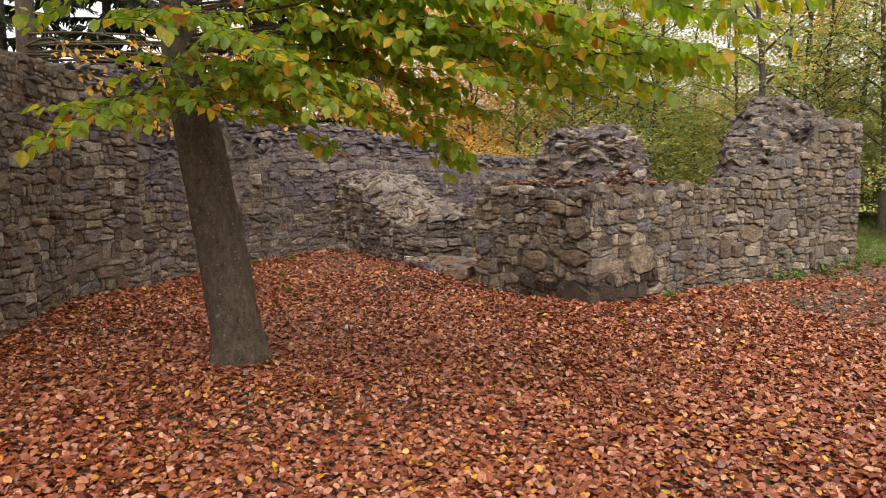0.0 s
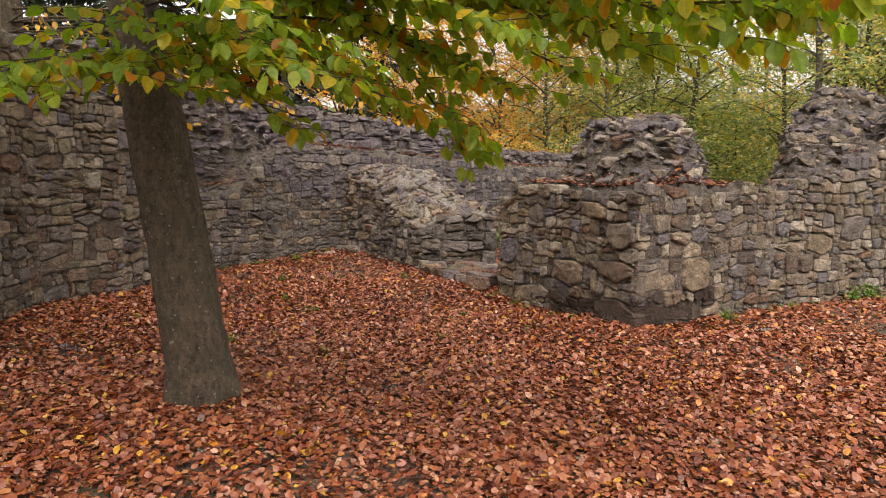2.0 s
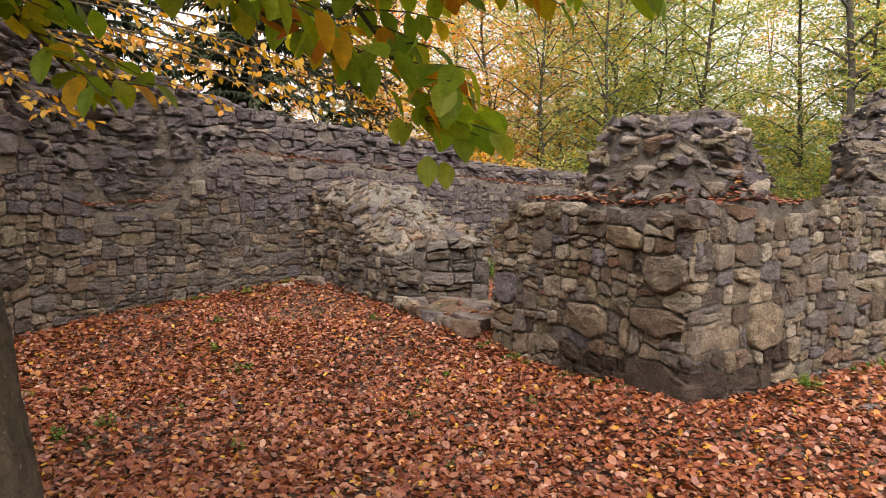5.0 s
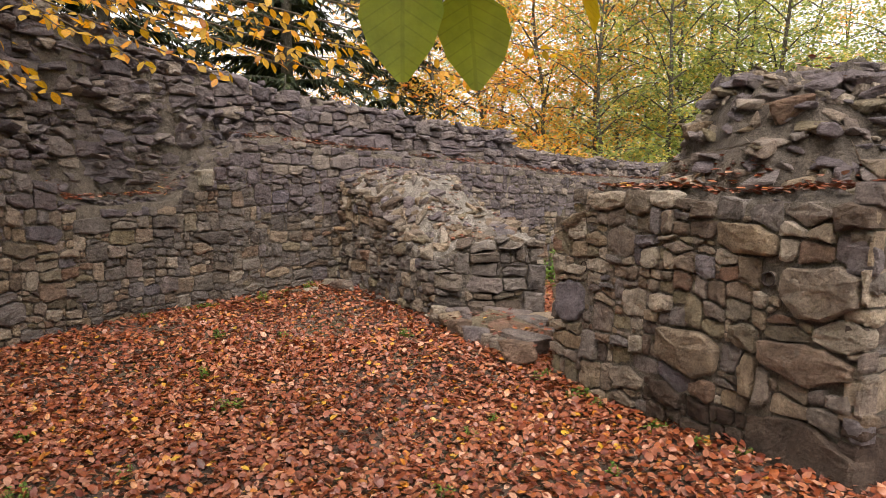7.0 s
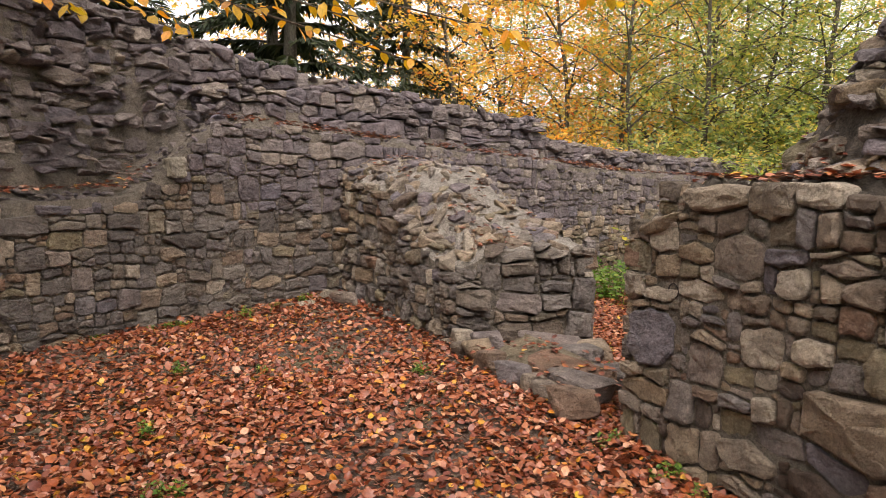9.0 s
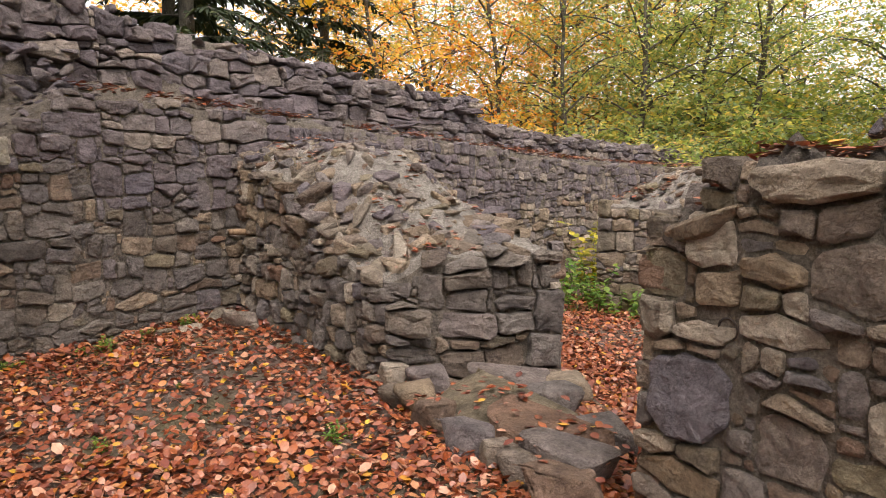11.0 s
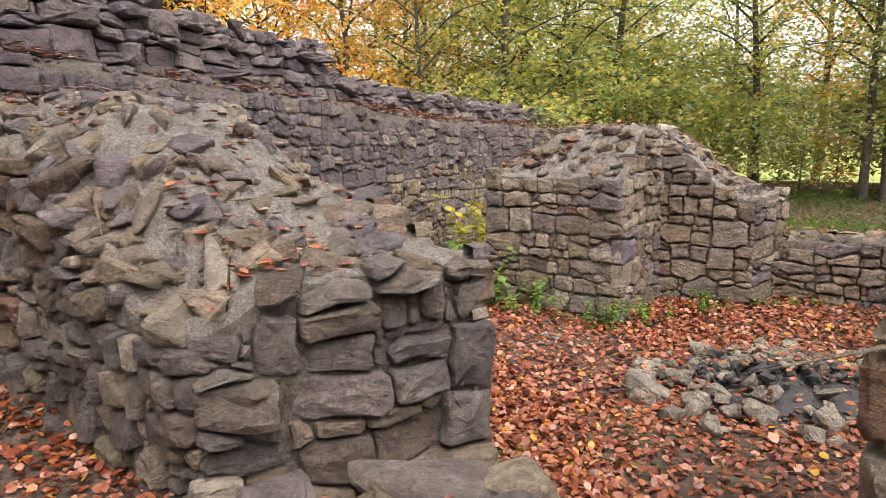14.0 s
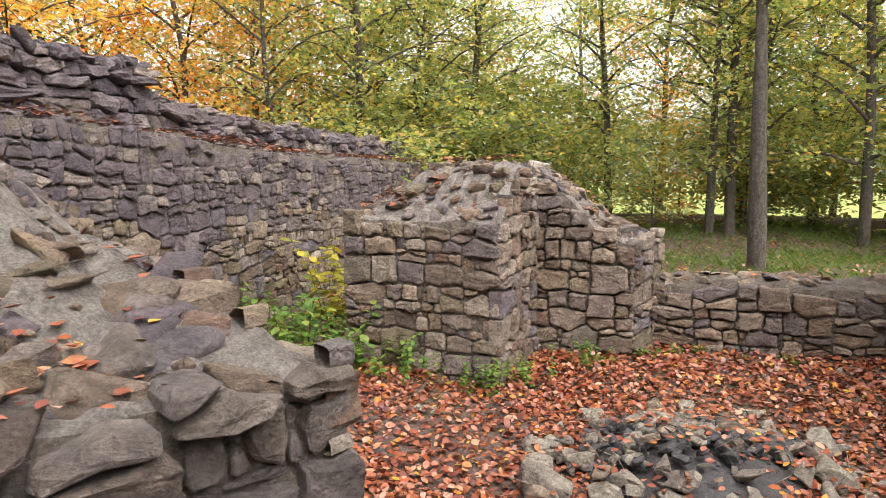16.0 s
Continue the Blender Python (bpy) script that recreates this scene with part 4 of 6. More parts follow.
def spray(branches, r, twig_gap=0.12, leaf_gap=0.05, twig=(0.25, 0.6), leaf=(0.055, 0.085), start=0.35, droop=0.25, floor=None):
    """Wood and leaf places of flat, drooping sprays along branches."""
    verts, faces, pos, head, pit, rol, siz = [], [], [], [], [], [], []
    for pts, r0 in branches:
        length = sum((Vector(b) - Vector(a)).length for a, b in zip(pts, pts[1:]))
        tube(verts, faces, pts, r0, 0.004, 6, max(6, int(length / 0.15)), 0.7)
        k = start
        side = 1
        while k <= 1.0:
            c = curve_line(pts, k)
            d = (curve_line(pts, min(1, k + 0.02)) - curve_line(pts, max(0, k - 0.02))).normalized()
            ang = math.atan2(d.y, d.x) + side * r.uniform(0.5, 1.1) if k < 0.97 else math.atan2(d.y, d.x)
            side = -side
            tl = r.uniform(*twig) * (1.15 - 0.5 * k)
            e = c + Vector((math.cos(ang) * tl, math.sin(ang) * tl, r.uniform(-0.9, 0.15) * tl * droop * 2))
            mid = c.lerp(e, 0.5) + Vector((0, 0, 0.05 * tl))
            tube(verts, faces, [c, mid, e], 0.0035, 0.0012, 4, 4)
            m = 0.1
            flip = 1
            while m <= 1.02:
                p = curve_line([c, mid, e], min(1, m))
                if floor is None or p.z > floor(p):
                    pos.append(tuple(p))
                    head.append(ang + flip * r.uniform(0.5, 1.2) if m < 0.95 else ang)
                    pit.append(r.uniform(-1.25, -0.1))
                    rol.append(r.uniform(-0.8, 0.8))
                    siz.append(r.uniform(*leaf))
                flip = -flip
                m += leaf_gap / tl * r.uniform(0.6, 1.3)
            k += twig_gap / length * r.uniform(0.6, 1.4)
    return verts, faces, (pos, np.array(head), np.array(pit), np.array(rol), np.array(siz))


def limb(z, *pts):
    """A branch from the beech's trunk at height z through pts."""
    k = min((i / 200 for i in range(201)), key=lambda q: abs(curve_line(BEECH, q).z - z))
    return [tuple(curve_line(BEECH, k))] + [tuple(p) for p in pts]


r = random.Random(21)
BEECH_LIMBS = [
    (limb(2.15, (-2.21, 4.86, 2.03), (-2.34, 4.25, 1.71)), 0.014),
    (limb(2.15, (-2.08, 5.08, 2.07), (-2.10, 4.66, 1.83)), 0.014),
    (limb(2.16, (-1.97, 5.37, 2.13), (-1.91, 5.18, 1.94)), 0.014),
    (limb(2.15, (-1.76, 5.20, 2.11), (-1.52, 4.87, 1.87)), 0.014),
    (limb(2.21, (-1.61, 5.31, 2.18), (-1.25, 5.08, 1.91)), 0.014),
    (limb(2.15, (-1.44, 5.35, 2.04), (-0.94, 5.15, 1.66)), 0.014),
    (limb(2.29, (-1.29, 5.09, 2.25), (-0.66, 4.67, 1.92)), 0.014),
    (limb(2.24, (-1.12, 5.14, 2.20), (-0.36, 4.76, 1.83)), 0.014),
    (limb(2.15, (-1.02, 5.24, 2.11), (-0.17, 4.95, 1.72)), 0.014),
    (limb(2.36, (-0.77, 5.20, 2.31), (0.27, 4.87, 1.88)), 0.014),
    (limb(2.56, (-0.55, 5.43, 2.51), (0.68, 5.29, 2.03)), 0.014),
    (limb(2.56, (-0.49, 4.98, 2.51), (0.79, 4.48, 2.02)), 0.014),
    (limb(2.64, (-0.34, 5.10, 2.58), (1.06, 4.69, 2.06)), 0.014),
    (limb(2.59, (-0.25, 4.76, 2.53), (1.22, 4.08, 1.99)), 0.014),
    (limb(2.78, (-0.10, 4.94, 2.72), (1.49, 4.40, 2.15)), 0.014),
    (limb(2.72, (-0.14, 4.60, 2.66), (1.43, 3.79, 2.10)), 0.014),
    (limb(2.97, (0.05, 4.73, 2.91), (1.77, 4.01, 2.31)), 0.014),
    (limb(3.00, (0.04, 4.57, 2.95), (1.75, 3.72, 2.37)), 0.014),
    (limb(2.65, (-1.93, 4.90, 2.62), (-1.84, 4.33, 2.42)), 0.014),
    (limb(2.69, (-1.72, 5.12, 2.66), (-1.45, 4.73, 2.41)), 0.014),
    (limb(2.53, (-1.48, 5.00, 2.49), (-1.02, 4.50, 2.20)), 0.014),
    (limb(2.90, (-1.33, 5.35, 2.86), (-0.75, 5.15, 2.54)), 0.014),
    (limb(2.83, (-1.13, 5.62, 2.78), (-0.37, 5.64, 2.42)), 0.014),
    (limb(2.83, (-0.88, 5.12, 2.78), (0.07, 4.73, 2.37)), 0.014),
    (limb(2.87, (-0.65, 5.34, 2.82), (0.49, 5.13, 2.36)), 0.014),
    (limb(2.92, (-0.50, 4.90, 2.87), (0.76, 4.32, 2.38)), 0.014),
    (limb(3.00, (-0.23, 5.24, 2.98), (1.26, 4.94, 2.47)), 0.014),
    (limb(3.00, (-0.09, 5.02, 3.02), (1.52, 4.54, 2.53)), 0.014),
    (limb(2.88, (-2.47, 5.24, 2.85), (-2.82, 4.95, 2.57)), 0.014),
    (limb(2.38, (-2.00, 5.27, 2.35), (-1.95, 5.00, 2.16)), 0.014),
    (limb(2.32, (-1.40, 5.04, 2.28), (-0.86, 4.58, 1.97)), 0.014),
    (limb(2.49, (-0.93, 5.32, 2.44), (-0.01, 5.09, 2.04)), 0.014),
    (limb(2.91, (-0.17, 5.45, 2.86), (1.37, 5.32, 2.30)), 0.014),
    (limb(2.54, (-0.74, 4.88, 2.49), (0.34, 4.29, 2.05)), 0.014),
    (limb(2.9, (-1.2, 5.4, 2.6), (-0.5, 5.25, 2.25), (-0.1, 5.15, 1.8), (0.03, 5.12, 1.58)), 0.016),
    (limb(2.6, (-0.9, 5.1, 2.5), (0.4, 4.75, 2.3), (1.6, 4.3, 2.2)), 0.022),
    (limb(2.9, (-1.7, 6.4, 2.8), (-1.2, 7.2, 2.6), (-0.8, 7.7, 2.35)), 0.02),
]


def clear_of_path(p):
    return 1.46 if abs(p.x - 0.05) < 0.4 and p.y > 4.9 else 1.6 if abs(p.x) < 0.7 else 1.5


def leafy_branches(tree, limbs, r, material, shape, tri, label, extra=(), **kw):
    """One branch part for each limb, with its leaves under it."""
    for i, one in enumerate(limbs):
        wv, wf, lv = spray([one], r, **kw)
        branch = part_of("branch", mesh_of("branch", local(wv, tree), wf, [BARK], flat=False), tree)
        pos, (hd, pt, rl, sz) = local(lv[0], tree), lv[1:]
        if i == 0 and extra:
            pos = pos + local([e[:3] for e in extra], tree)
            hd, pt, rl, sz = (np.append(a, b) for a, b in zip((hd, pt, rl, sz), ([e[3] for e in extra], [e[4] for e in extra], [0.1] * len(extra), [e[5] for e in extra])))
        if len(pos):
            part_of("leaves", leaves_mesh("leaves", pos, hd, pt, rl, sz, material, shape, tri), branch, label, "stuff")


HANGING = ((0.05, 5.13, 1.485, -1.5, -1.35, 0.11), (0.095, 5.15, 1.47, -1.2, -1.2, 0.1), (-0.04, 5.22, 1.6, -1.8, -1.2, 0.1), (0.06, 5.2, 1.62, -1.3, -1.3, 0.1), (0.0, 5.16, 1.58, -2.2, -1.0, 0.095), (0.13, 5.06, 1.53, -0.9, -0.9, 0.1))
leafy_branches(beech, BEECH_LIMBS[::-1], r, GREENLEAF, FLEAF, FLEAF_F, "green beech leaves turning yellow and orange", (),
               twig_gap=0.07, leaf_gap=0.052, twig=(0.2, 0.48), leaf=(0.075, 0.11), start=0.3, floor=clear_of_path)
part_of("hanging_leaves", leaves_mesh("hanging_leaves", local([(e[0] - 0.02, e[1], e[2]) for e in HANGING], beech), *(np.array([e[q] for e in HANGING]) for q in (3, 4)), np.full(len(HANGING), 0.1), np.array([e[5] * 0.8 for e in HANGING]), FRESH, FLEAF, FLEAF_F), beech, "fresh green drooping leaves", "stuff")
# upper crown, thinner, out of reach and out of view, there for its shade
UNSEEN_LIMBS = []
for i in range(26):
    z = r.uniform(3.6, 8.2)
    a = r.uniform(0, 6.28)
    l = r.uniform(1.8, 4.2) * (1 - (z - 3.6) / 9)
    UNSEEN_LIMBS.append((limb(z, (-2.2 + math.cos(a) * l * 0.5, 5.8 + math.sin(a) * l * 0.5, z + 0.5), (-2.2 + math.cos(a) * l, 5.8 + math.sin(a) * l, z + 0.5)), 0.03))
# unseen limbs added over the near ground to darken it
for ux, uy, uz in ((-3.2, 3.0, 4.2), (-2.6, 2.2, 4.4), (-3.6, 2.0, 4.8), (-1.8, 2.4, 4.9), (-3.0, 1.2, 5.2), (-2.2, 3.2, 5.4), (-3.8, 3.6, 5.0), (-1.2, 3.0, 4.5), (-2.8, 2.6, 6.0), (-3.4, 1.6, 4.0), (-4.2, 2.8, 4.3), (-1.6, 1.6, 4.6), (-2.2, 0.9, 5.0), (-0.6, 1.2, 5.0), (-1.6, 0.4, 5.2), (-0.8, 0.6, 4.6)):
    UNSEEN_LIMBS.append((limb(uz - 0.6, ((ux - 2.2) / 2, (uy + 5.8) / 2, uz + 0.1), (ux, uy, uz)), 0.03))
leafy_branches(beech, UNSEEN_LIMBS, r, GREENLEAF, QUAD, QUAD_F, "", (), twig_gap=0.1, leaf_gap=0.065, twig=(0.4, 0.9), leaf=(0.08, 0.11))

# a golden beech outside the wall, whose lowest limbs hang over it
gold = tagged(new("beech_tree"), "golden-leaved beech overhanging the enclosing wall", "tree")
gold.location = (-7.2, 12.0, -0.2)
gv, gf = [], []
tube(gv, gf, [(-7.2, 12.0, -0.6), (-7.1, 12.0, 3), (-7.0, 11.9, 6), (-7.0, 11.8, 9.5)], 0.24, 0.05, 12, 20, 1.0, 0.08)
part_of("trunk", mesh_of("trunk", local(gv, gold), gf, [BARK], flat=False), gold, "grey smooth bark")
GOLD_LIMBS = []
for gx, gy, gz in ((-3.9, 9.2, 2.6), (-3.5, 9.6, 2.3), (-3.1, 9.4, 2.75), (-2.7, 9.9, 2.55), (-2.2, 10.2, 2.5), (-1.8, 10.3, 2.65), (-1.2, 10.2, 2.6), (-0.6, 10.2, 2.75), (-0.1, 10.4, 2.5), (0.4, 10.6, 2.8), (-3.0, 10.4, 2.95), (-1.5, 10.8, 2.95), (-4.0, 8.4, 2.75), (-3.9, 9.9, 2.4), (-0.9, 10.9, 2.45)):
    GOLD_LIMBS.append(([(-7.05, 11.9, gz + 0.9), (lerp(-7, gx, 0.4), lerp(11.9, gy, 0.4), gz + 0.75), (lerp(-7, gx, 0.75), lerp(11.9, gy, 0.75), gz + 0.15), (gx, gy, gz - 0.35)], 0.02))
for i in range(16):
    z, a = r.uniform(4.2, 9), r.uniform(0, 6.28)
    GOLD_LIMBS.append(([(-7.0, 11.9, z), (-7 + math.cos(a) * 1.2, 11.9 + math.sin(a) * 1.2, z + 0.6), (-7 + math.cos(a) * 2.4, 11.9 + math.sin(a) * 2.4, z + 0.8)], 0.03))
leafy_branches(gold, GOLD_LIMBS, r, GOLDLEAF, LEAF, LEAF_F, "yellow and orange beech leaves", (), twig_gap=0.24, leaf_gap=0.1, twig=(0.25, 0.5), leaf=(0.085, 0.125), start=0.4)

# ---- woodland round the ruin ----
def leaf_cloud(r, centres, per, spread, size):
    pos, n = [], 0
    for c in centres:
        for _ in range(per):
            v = Vector((r.gauss(0, 1), r.gauss(0, 1), r.gauss(0, 0.45)))
            pos.append((c[0] + v.x * spread, c[1] + v.y * spread, c[2] + v.z * spread))
    n = len(pos)
    g = np.random.default_rng(int(r.random() * 1e6))
    return pos, g.uniform(0, 6.28, n), g.uniform(-0.9, 0.5, n), g.uniform(-0.7, 0.7, n), g.uniform(size[0], size[1], n)


def forest_tree(name, label, height, radius, foliage, seed, limbs=26, per=23, lowest=0.2, size=(0.1, 0.165), stem=0.12, spread=0.3):
    r = random.Random(seed)
    root = tagged(new(name), label, "tree", "woodland trees")
    bend = [(0, 0, -0.4)] + [(r.uniform(-0.055, 0.055) * height * k, r.uniform(-0.055, 0.055) * height * k, height * k) for k in (0.2, 0.4, 0.7, 1.0)]
    v, f = [], []
    tube(v, f, bend, stem, 0.015, 8, 14, 0.8, 0.15)
    part_of("trunk", mesh_of("trunk", v, f, [FARBARK], flat=False), root)
    v, f, centres = [], [], []
    for i in range(limbs):
        k = lowest + (1 - lowest) * (i + r.random()) / limbs
        c = curve_line(bend, k)
        a = i * 2.4 + r.uniform(-0.5, 0.5)
        l = radius * (0.45 + 0.75 * math.sin(math.pi * min(1, (k - lowest) / (1 - lowest) * 0.85 + 0.12))) * r.uniform(0.6, 1.15)
        rise = r.uniform(0.1, 0.6) * l
        e = c + Vector((math.cos(a) * l, math.sin(a) * l, rise))
        m = c.lerp(e, 0.5) + Vector((0, 0, 0.1 * l))
        tube(v, f, [c, m, e], stem * 0.4 * (1 - k * 0.6), 0.006, 5, 5)
        for _ in range(max(3, int(l * 4.5))):
            q = r.uniform(0.25, 1.05)
            p = curve_line([c, m, e], min(1, q))
            s = l * 0.28 * q
            e2 = p + Vector((r.gauss(0, s), r.gauss(0, s), r.gauss(0, s * 0.5)))
            tube(v, f, [p, e2], 0.008, 0.003, 3, 1)
            centres.append(e2)
    wood = part_of("crown_wood", mesh_of("crown_wood", v, f, [FARBARK], flat=False), root, kind="stuff")
    pl = leaf_cloud(r, centres, per, spread, size)
    part_of("crown", leaves_mesh("crown", *pl, foliage, QUAD, QUAD_F), wood, kind="stuff")
    return root


def spruce(seed, height=11.5):
    r = random.Random(seed)
    root = tagged(new("spruce_tree"), "tall dark green spruce with drooping branches", "tree", "woodland spruces")
    v, f = [], []
    tube(v, f, [(0, 0, -0.4), (0, 0, height * 0.5), (0, 0, height)], 0.2, 0.02, 8, 10)
    part_of("trunk", mesh_of("trunk", v, f, [FARBARK], flat=False), root)
    v, f, pos, head, pit, siz = [], [], [], [], [], []
    z = 1.2
    while z < height - 0.3:
        for j in range(6):
            a = r.uniform(0, 6.28)
            l = 3.4 * (1 - z / height) ** 0.8 * r.uniform(0.7, 1.1) + 0.2
            pts = [(0, 0, z), (math.cos(a) * l * 0.5, math.sin(a) * l * 0.5, z - 0.02 * l), (math.cos(a) * l, math.sin(a) * l, z - 0.28 * l)]
            tube(v, f, pts, 0.025, 0.005, 4, 4)
            for m in range(int(l * 62)):
                k = r.uniform(0.15, 1)
                p = curve_line(pts, k)
                s = r.choice((-1, 1))
                pos.append((p.x, p.y, p.z))
                head.append(a + s * r.uniform(0.4, 1.2))
                pit.append(r.uniform(-0.9, -0.1))
                siz.append(r.uniform(0.14, 0.36) * (1.2 - 0.6 * k))
        z += 0.42
    wood = part_of("crown_wood", mesh_of("crown_wood", v, f, [FARBARK], flat=False), root, kind="stuff")
    needle = QUAD * np.array([1, 0.42, 1])
    part_of("needles", leaves_mesh("needles", pos, np.array(head), np.array(pit), nrng.uniform(-0.6, 0.6, len(pos)), np.array(siz), NEEDLES, needle, QUAD_F), wood, kind="stuff")
    return root


GREEN_LABEL, GOLD_LABEL = "slender deciduous tree with thinning green leaves", "deciduous tree in golden yellow autumn leaf"
KINDS = {
    "g1": forest_tree("woodland_tree", GREEN_LABEL, 10, 2.4, HAZYGREEN, 1),
    "g2": forest_tree("woodland_tree", GREEN_LABEL, 8, 2.0, HAZYGREEN, 2, limbs=22, lowest=0.12),
    "o1": forest_tree("woodland_tree", GOLD_LABEL, 9, 2.4, HAZYGOLD, 3),
    "o2": forest_tree("woodland_tree", GOLD_LABEL, 11, 2.2, HAZYGOLD, 4, limbs=24, per=27, lowest=0.25),
    "t1": forest_tree("woodland_tree", "tall thin tree with sparse yellow-green leaves", 13, 2.0, HAZYGREEN, 5, limbs=30, per=24, lowest=0.14, stem=0.13),
    "t2": forest_tree("woodland_tree", "tall pale-stemmed tree with a high thin crown", 12, 2.0, HAZYGREEN, 15, limbs=20, per=22, lowest=0.42, stem=0.16),
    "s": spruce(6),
    "b": forest_tree("bush", "green leafy bush of the woodland understorey", 2.4, 1.3, HAZYGREEN, 8, limbs=16, per=34, lowest=0.05, stem=0.03),
    "y": forest_tree("bush", "yellowing leafy bush of the woodland understorey", 2.2, 1.2, HAZYGOLD, 9, limbs=14, per=30, lowest=0.05, stem=0.03),
}
for key in ("b", "y"):
    tagged(KINDS[key], category="bush", group="understorey bushes")
PLANT = [("s", -7.4, 17.0, 0.95), ("s", -4.9, 20.0, 1), ("s", -10.4, 16.6, 1.05), ("s", -9, 19, 1), ("s", -6.2, 22.5, 1.1), ("s", -12, 15, 1), ("s", -3.5, 26, 1.0),
         ("o1", -2.0, 25.0, 1), ("o1", 1.2, 28.5, 1.15), ("o2", 3.2, 30, 1.1), ("o1", -1.0, 31, 1.3), ("o2", 6, 34, 1.2), ("o1", -5.5, 31, 1.2),
         ("g1", 4.8, 25.5, 1), ("g2", 6.8, 26.5, 1), ("g1", 2.9, 26, 0.9), ("g1", 8.6, 30.0, 1.1), ("g1", 6, 29, 1.2),
         ("t1", 7.6, 25.4, 1), ("t1", 9.8, 22.8, 0.85), ("t1", 10.2, 19.7, 0.9), ("t1", 10.55, 19.5, 0.8), ("t1", 9.95, 19.95, 0.75), ("t1", 11.6, 18.0, 0.9), ("b", 11.6, 20.6, 0.9), ("b", 12.4, 20.9, 1.1), ("b", 8.6, 22.6, 0.6), ("t2", 8.05, 17.15, 0.9), ("t1", 13.5, 22.5, 1), ("g2", 14.2, 21, 1), ("g1", 16.8, 21.5, 1.05), ("g2", 18.5, 18, 1), ("g1", 15.5, 17.2, 1),
         ("t1", 12.6, 17.0, 1), ("g1", 20, 14, 1), ("o1", 19, 24, 1), ("o2", 15, 27, 1.1), ("g1", 22, 19, 1.2), ("g1", 19, 8, 1.1), 
         ("g1", -9, 9, 1), ("o1", -8.5, 4, 1), ("o2", 14, -4, 1), ("o1", -4, -13, 1.1), 
         ("g1", 0, 36, 1.3), ("o1", 3, 37, 1.3), ("g1", 9, 36, 1.4), ("g1", 21, 29, 1.4), ("g1", 26, 24, 1.4), ("o1", 28, 17, 1.4), ("g1", 4.5, 33, 1.2), ("g2", 7.5, 31.5, 1.3), ("g1", -4, 35, 1.5), ("o1", -9, 30, 1.4),
         ("b", 16.5, 18, 1.6), ("b", 18, 20.5, 1.8), ("b", 9, 26, 1.6), ("b", 13.8, 17.6, 1.4), ("g1", 17.5, 15.5, 0.9), ("b", 16, 15.2, 1.5), ("b", 4.5, 23.5, 1), ("y", 2.6, 24, 1), ("b", 7.2, 23.8, 1.1), ("b", 9, 24.5, 1.2), ("b", 11.5, 25, 1.2), ("y", 13.5, 24.5, 1), ("b", 16, 22.5, 1), ("y", 17.6, 19.5, 0.9),
         ("b", 5.8, 26, 1.3), ("b", 9.3, 20.8, 0.8), ("b", 12.8, 20, 0.8), ("y", 15.2, 18.6, 0.8), ("b", 18, 16, 1.1), ("b", 13.2, 13.8, 1), ("b", 11.5, 15.3, 0.9), ("y", 0.5, 25, 1.2),
         ("g1", -1, 44, 1.4), ("o1", 4, 46, 1.4), ("g1", 9, 44, 1.4), ("g1", 13, 40, 1.3), ("o1", 17, 42, 1.4), ("g1", 21, 38, 1.4), ("g1", 25, 33, 1.3), ("o1", 29, 28, 1.3), ("g1", 31, 22, 1.3), ("g2", 12, 33, 1.3), ("g1", 17, 34, 1.3)]


def plant_wood():
    r = random.Random(3)
    used = set()
    for kind, x, y, s in PLANT:
        m = Matrix.LocRotScale((x, y, ground_z(x, y) - 0.05), Euler((0, 0, r.uniform(0, 6.28))), None)
        src = KINDS[kind]
        if kind not in used:
            used.add(kind)
            src.scale = (s, s, s * r.uniform(0.95, 1.1))
            src.location, src.rotation_euler = m.translation, m.to_euler()
            continue
        ob = copy_thing(src, m)
        ob.scale = (s, s, s * r.uniform(0.92, 1.12))


plant_wood()

# ---- fallen leaves ----
PLANS = [pier, spur, far_a, far_b, low, tall, stub]


def in_quad(q, x, y):
    sgn = None
    for i in range(4):
        a, b = q[i], q[(i + 1) % 4]
        c = (b.x - a.x) * (y - a.y) - (b.y - a.y) * (x - a.x)
        if sgn is None:
            sgn = c > 0
        elif (c > 0) != sgn:
            return False
    return True


def free_ground(x, y):
    if any(in_quad(p.q, x, y) for p in PLANS):
        return False
    for (x0, y0), (x1, y1) in zip(LINE, LINE[1:]):
        if min(y0, y1) - 0.05 <= y <= max(y0, y1) + 0.05:
            k = (y - y0) / (y1 - y0)
            if x < lerp(x0, x1, k) + 0.02:
                return False
    return True


def leaf_density(x, y):
    d = 1.0
    d *= 1 - 0.3 * (1 - smooth(0.4, 1.1, math.hypot((x + 1.5) * 0.9, (y - 11.6))))       # bare gravel before the cross wall
    d *= 1 - 0.2 * (1 - smooth(0.5, 1.6, math.hypot(x - 1.4, y - 13.0)))
    d *= 0.55 + 0.75 * max(0, min(1, 0.5 + 1.3 * n3(x * 0.8, y * 0.8, 12)))
    if y > 11.2 and x > 0.3:
        d *= 0.8
    if x > 5.5 and y > 8:
        d *= 0.35
    return d


LITTER = np.array([(0, 0, -0.03), (0.2, 0.27, 0.08), (0.62, 0.33, 0.05), (1.0, 0.03, -0.06), (0.66, -0.3, 0.1), (0.22, -0.28, 0.05)])
LITTER_F = np.array([(0, 1, 5), (1, 2, 5), (2, 4, 5), (2, 3, 4)])


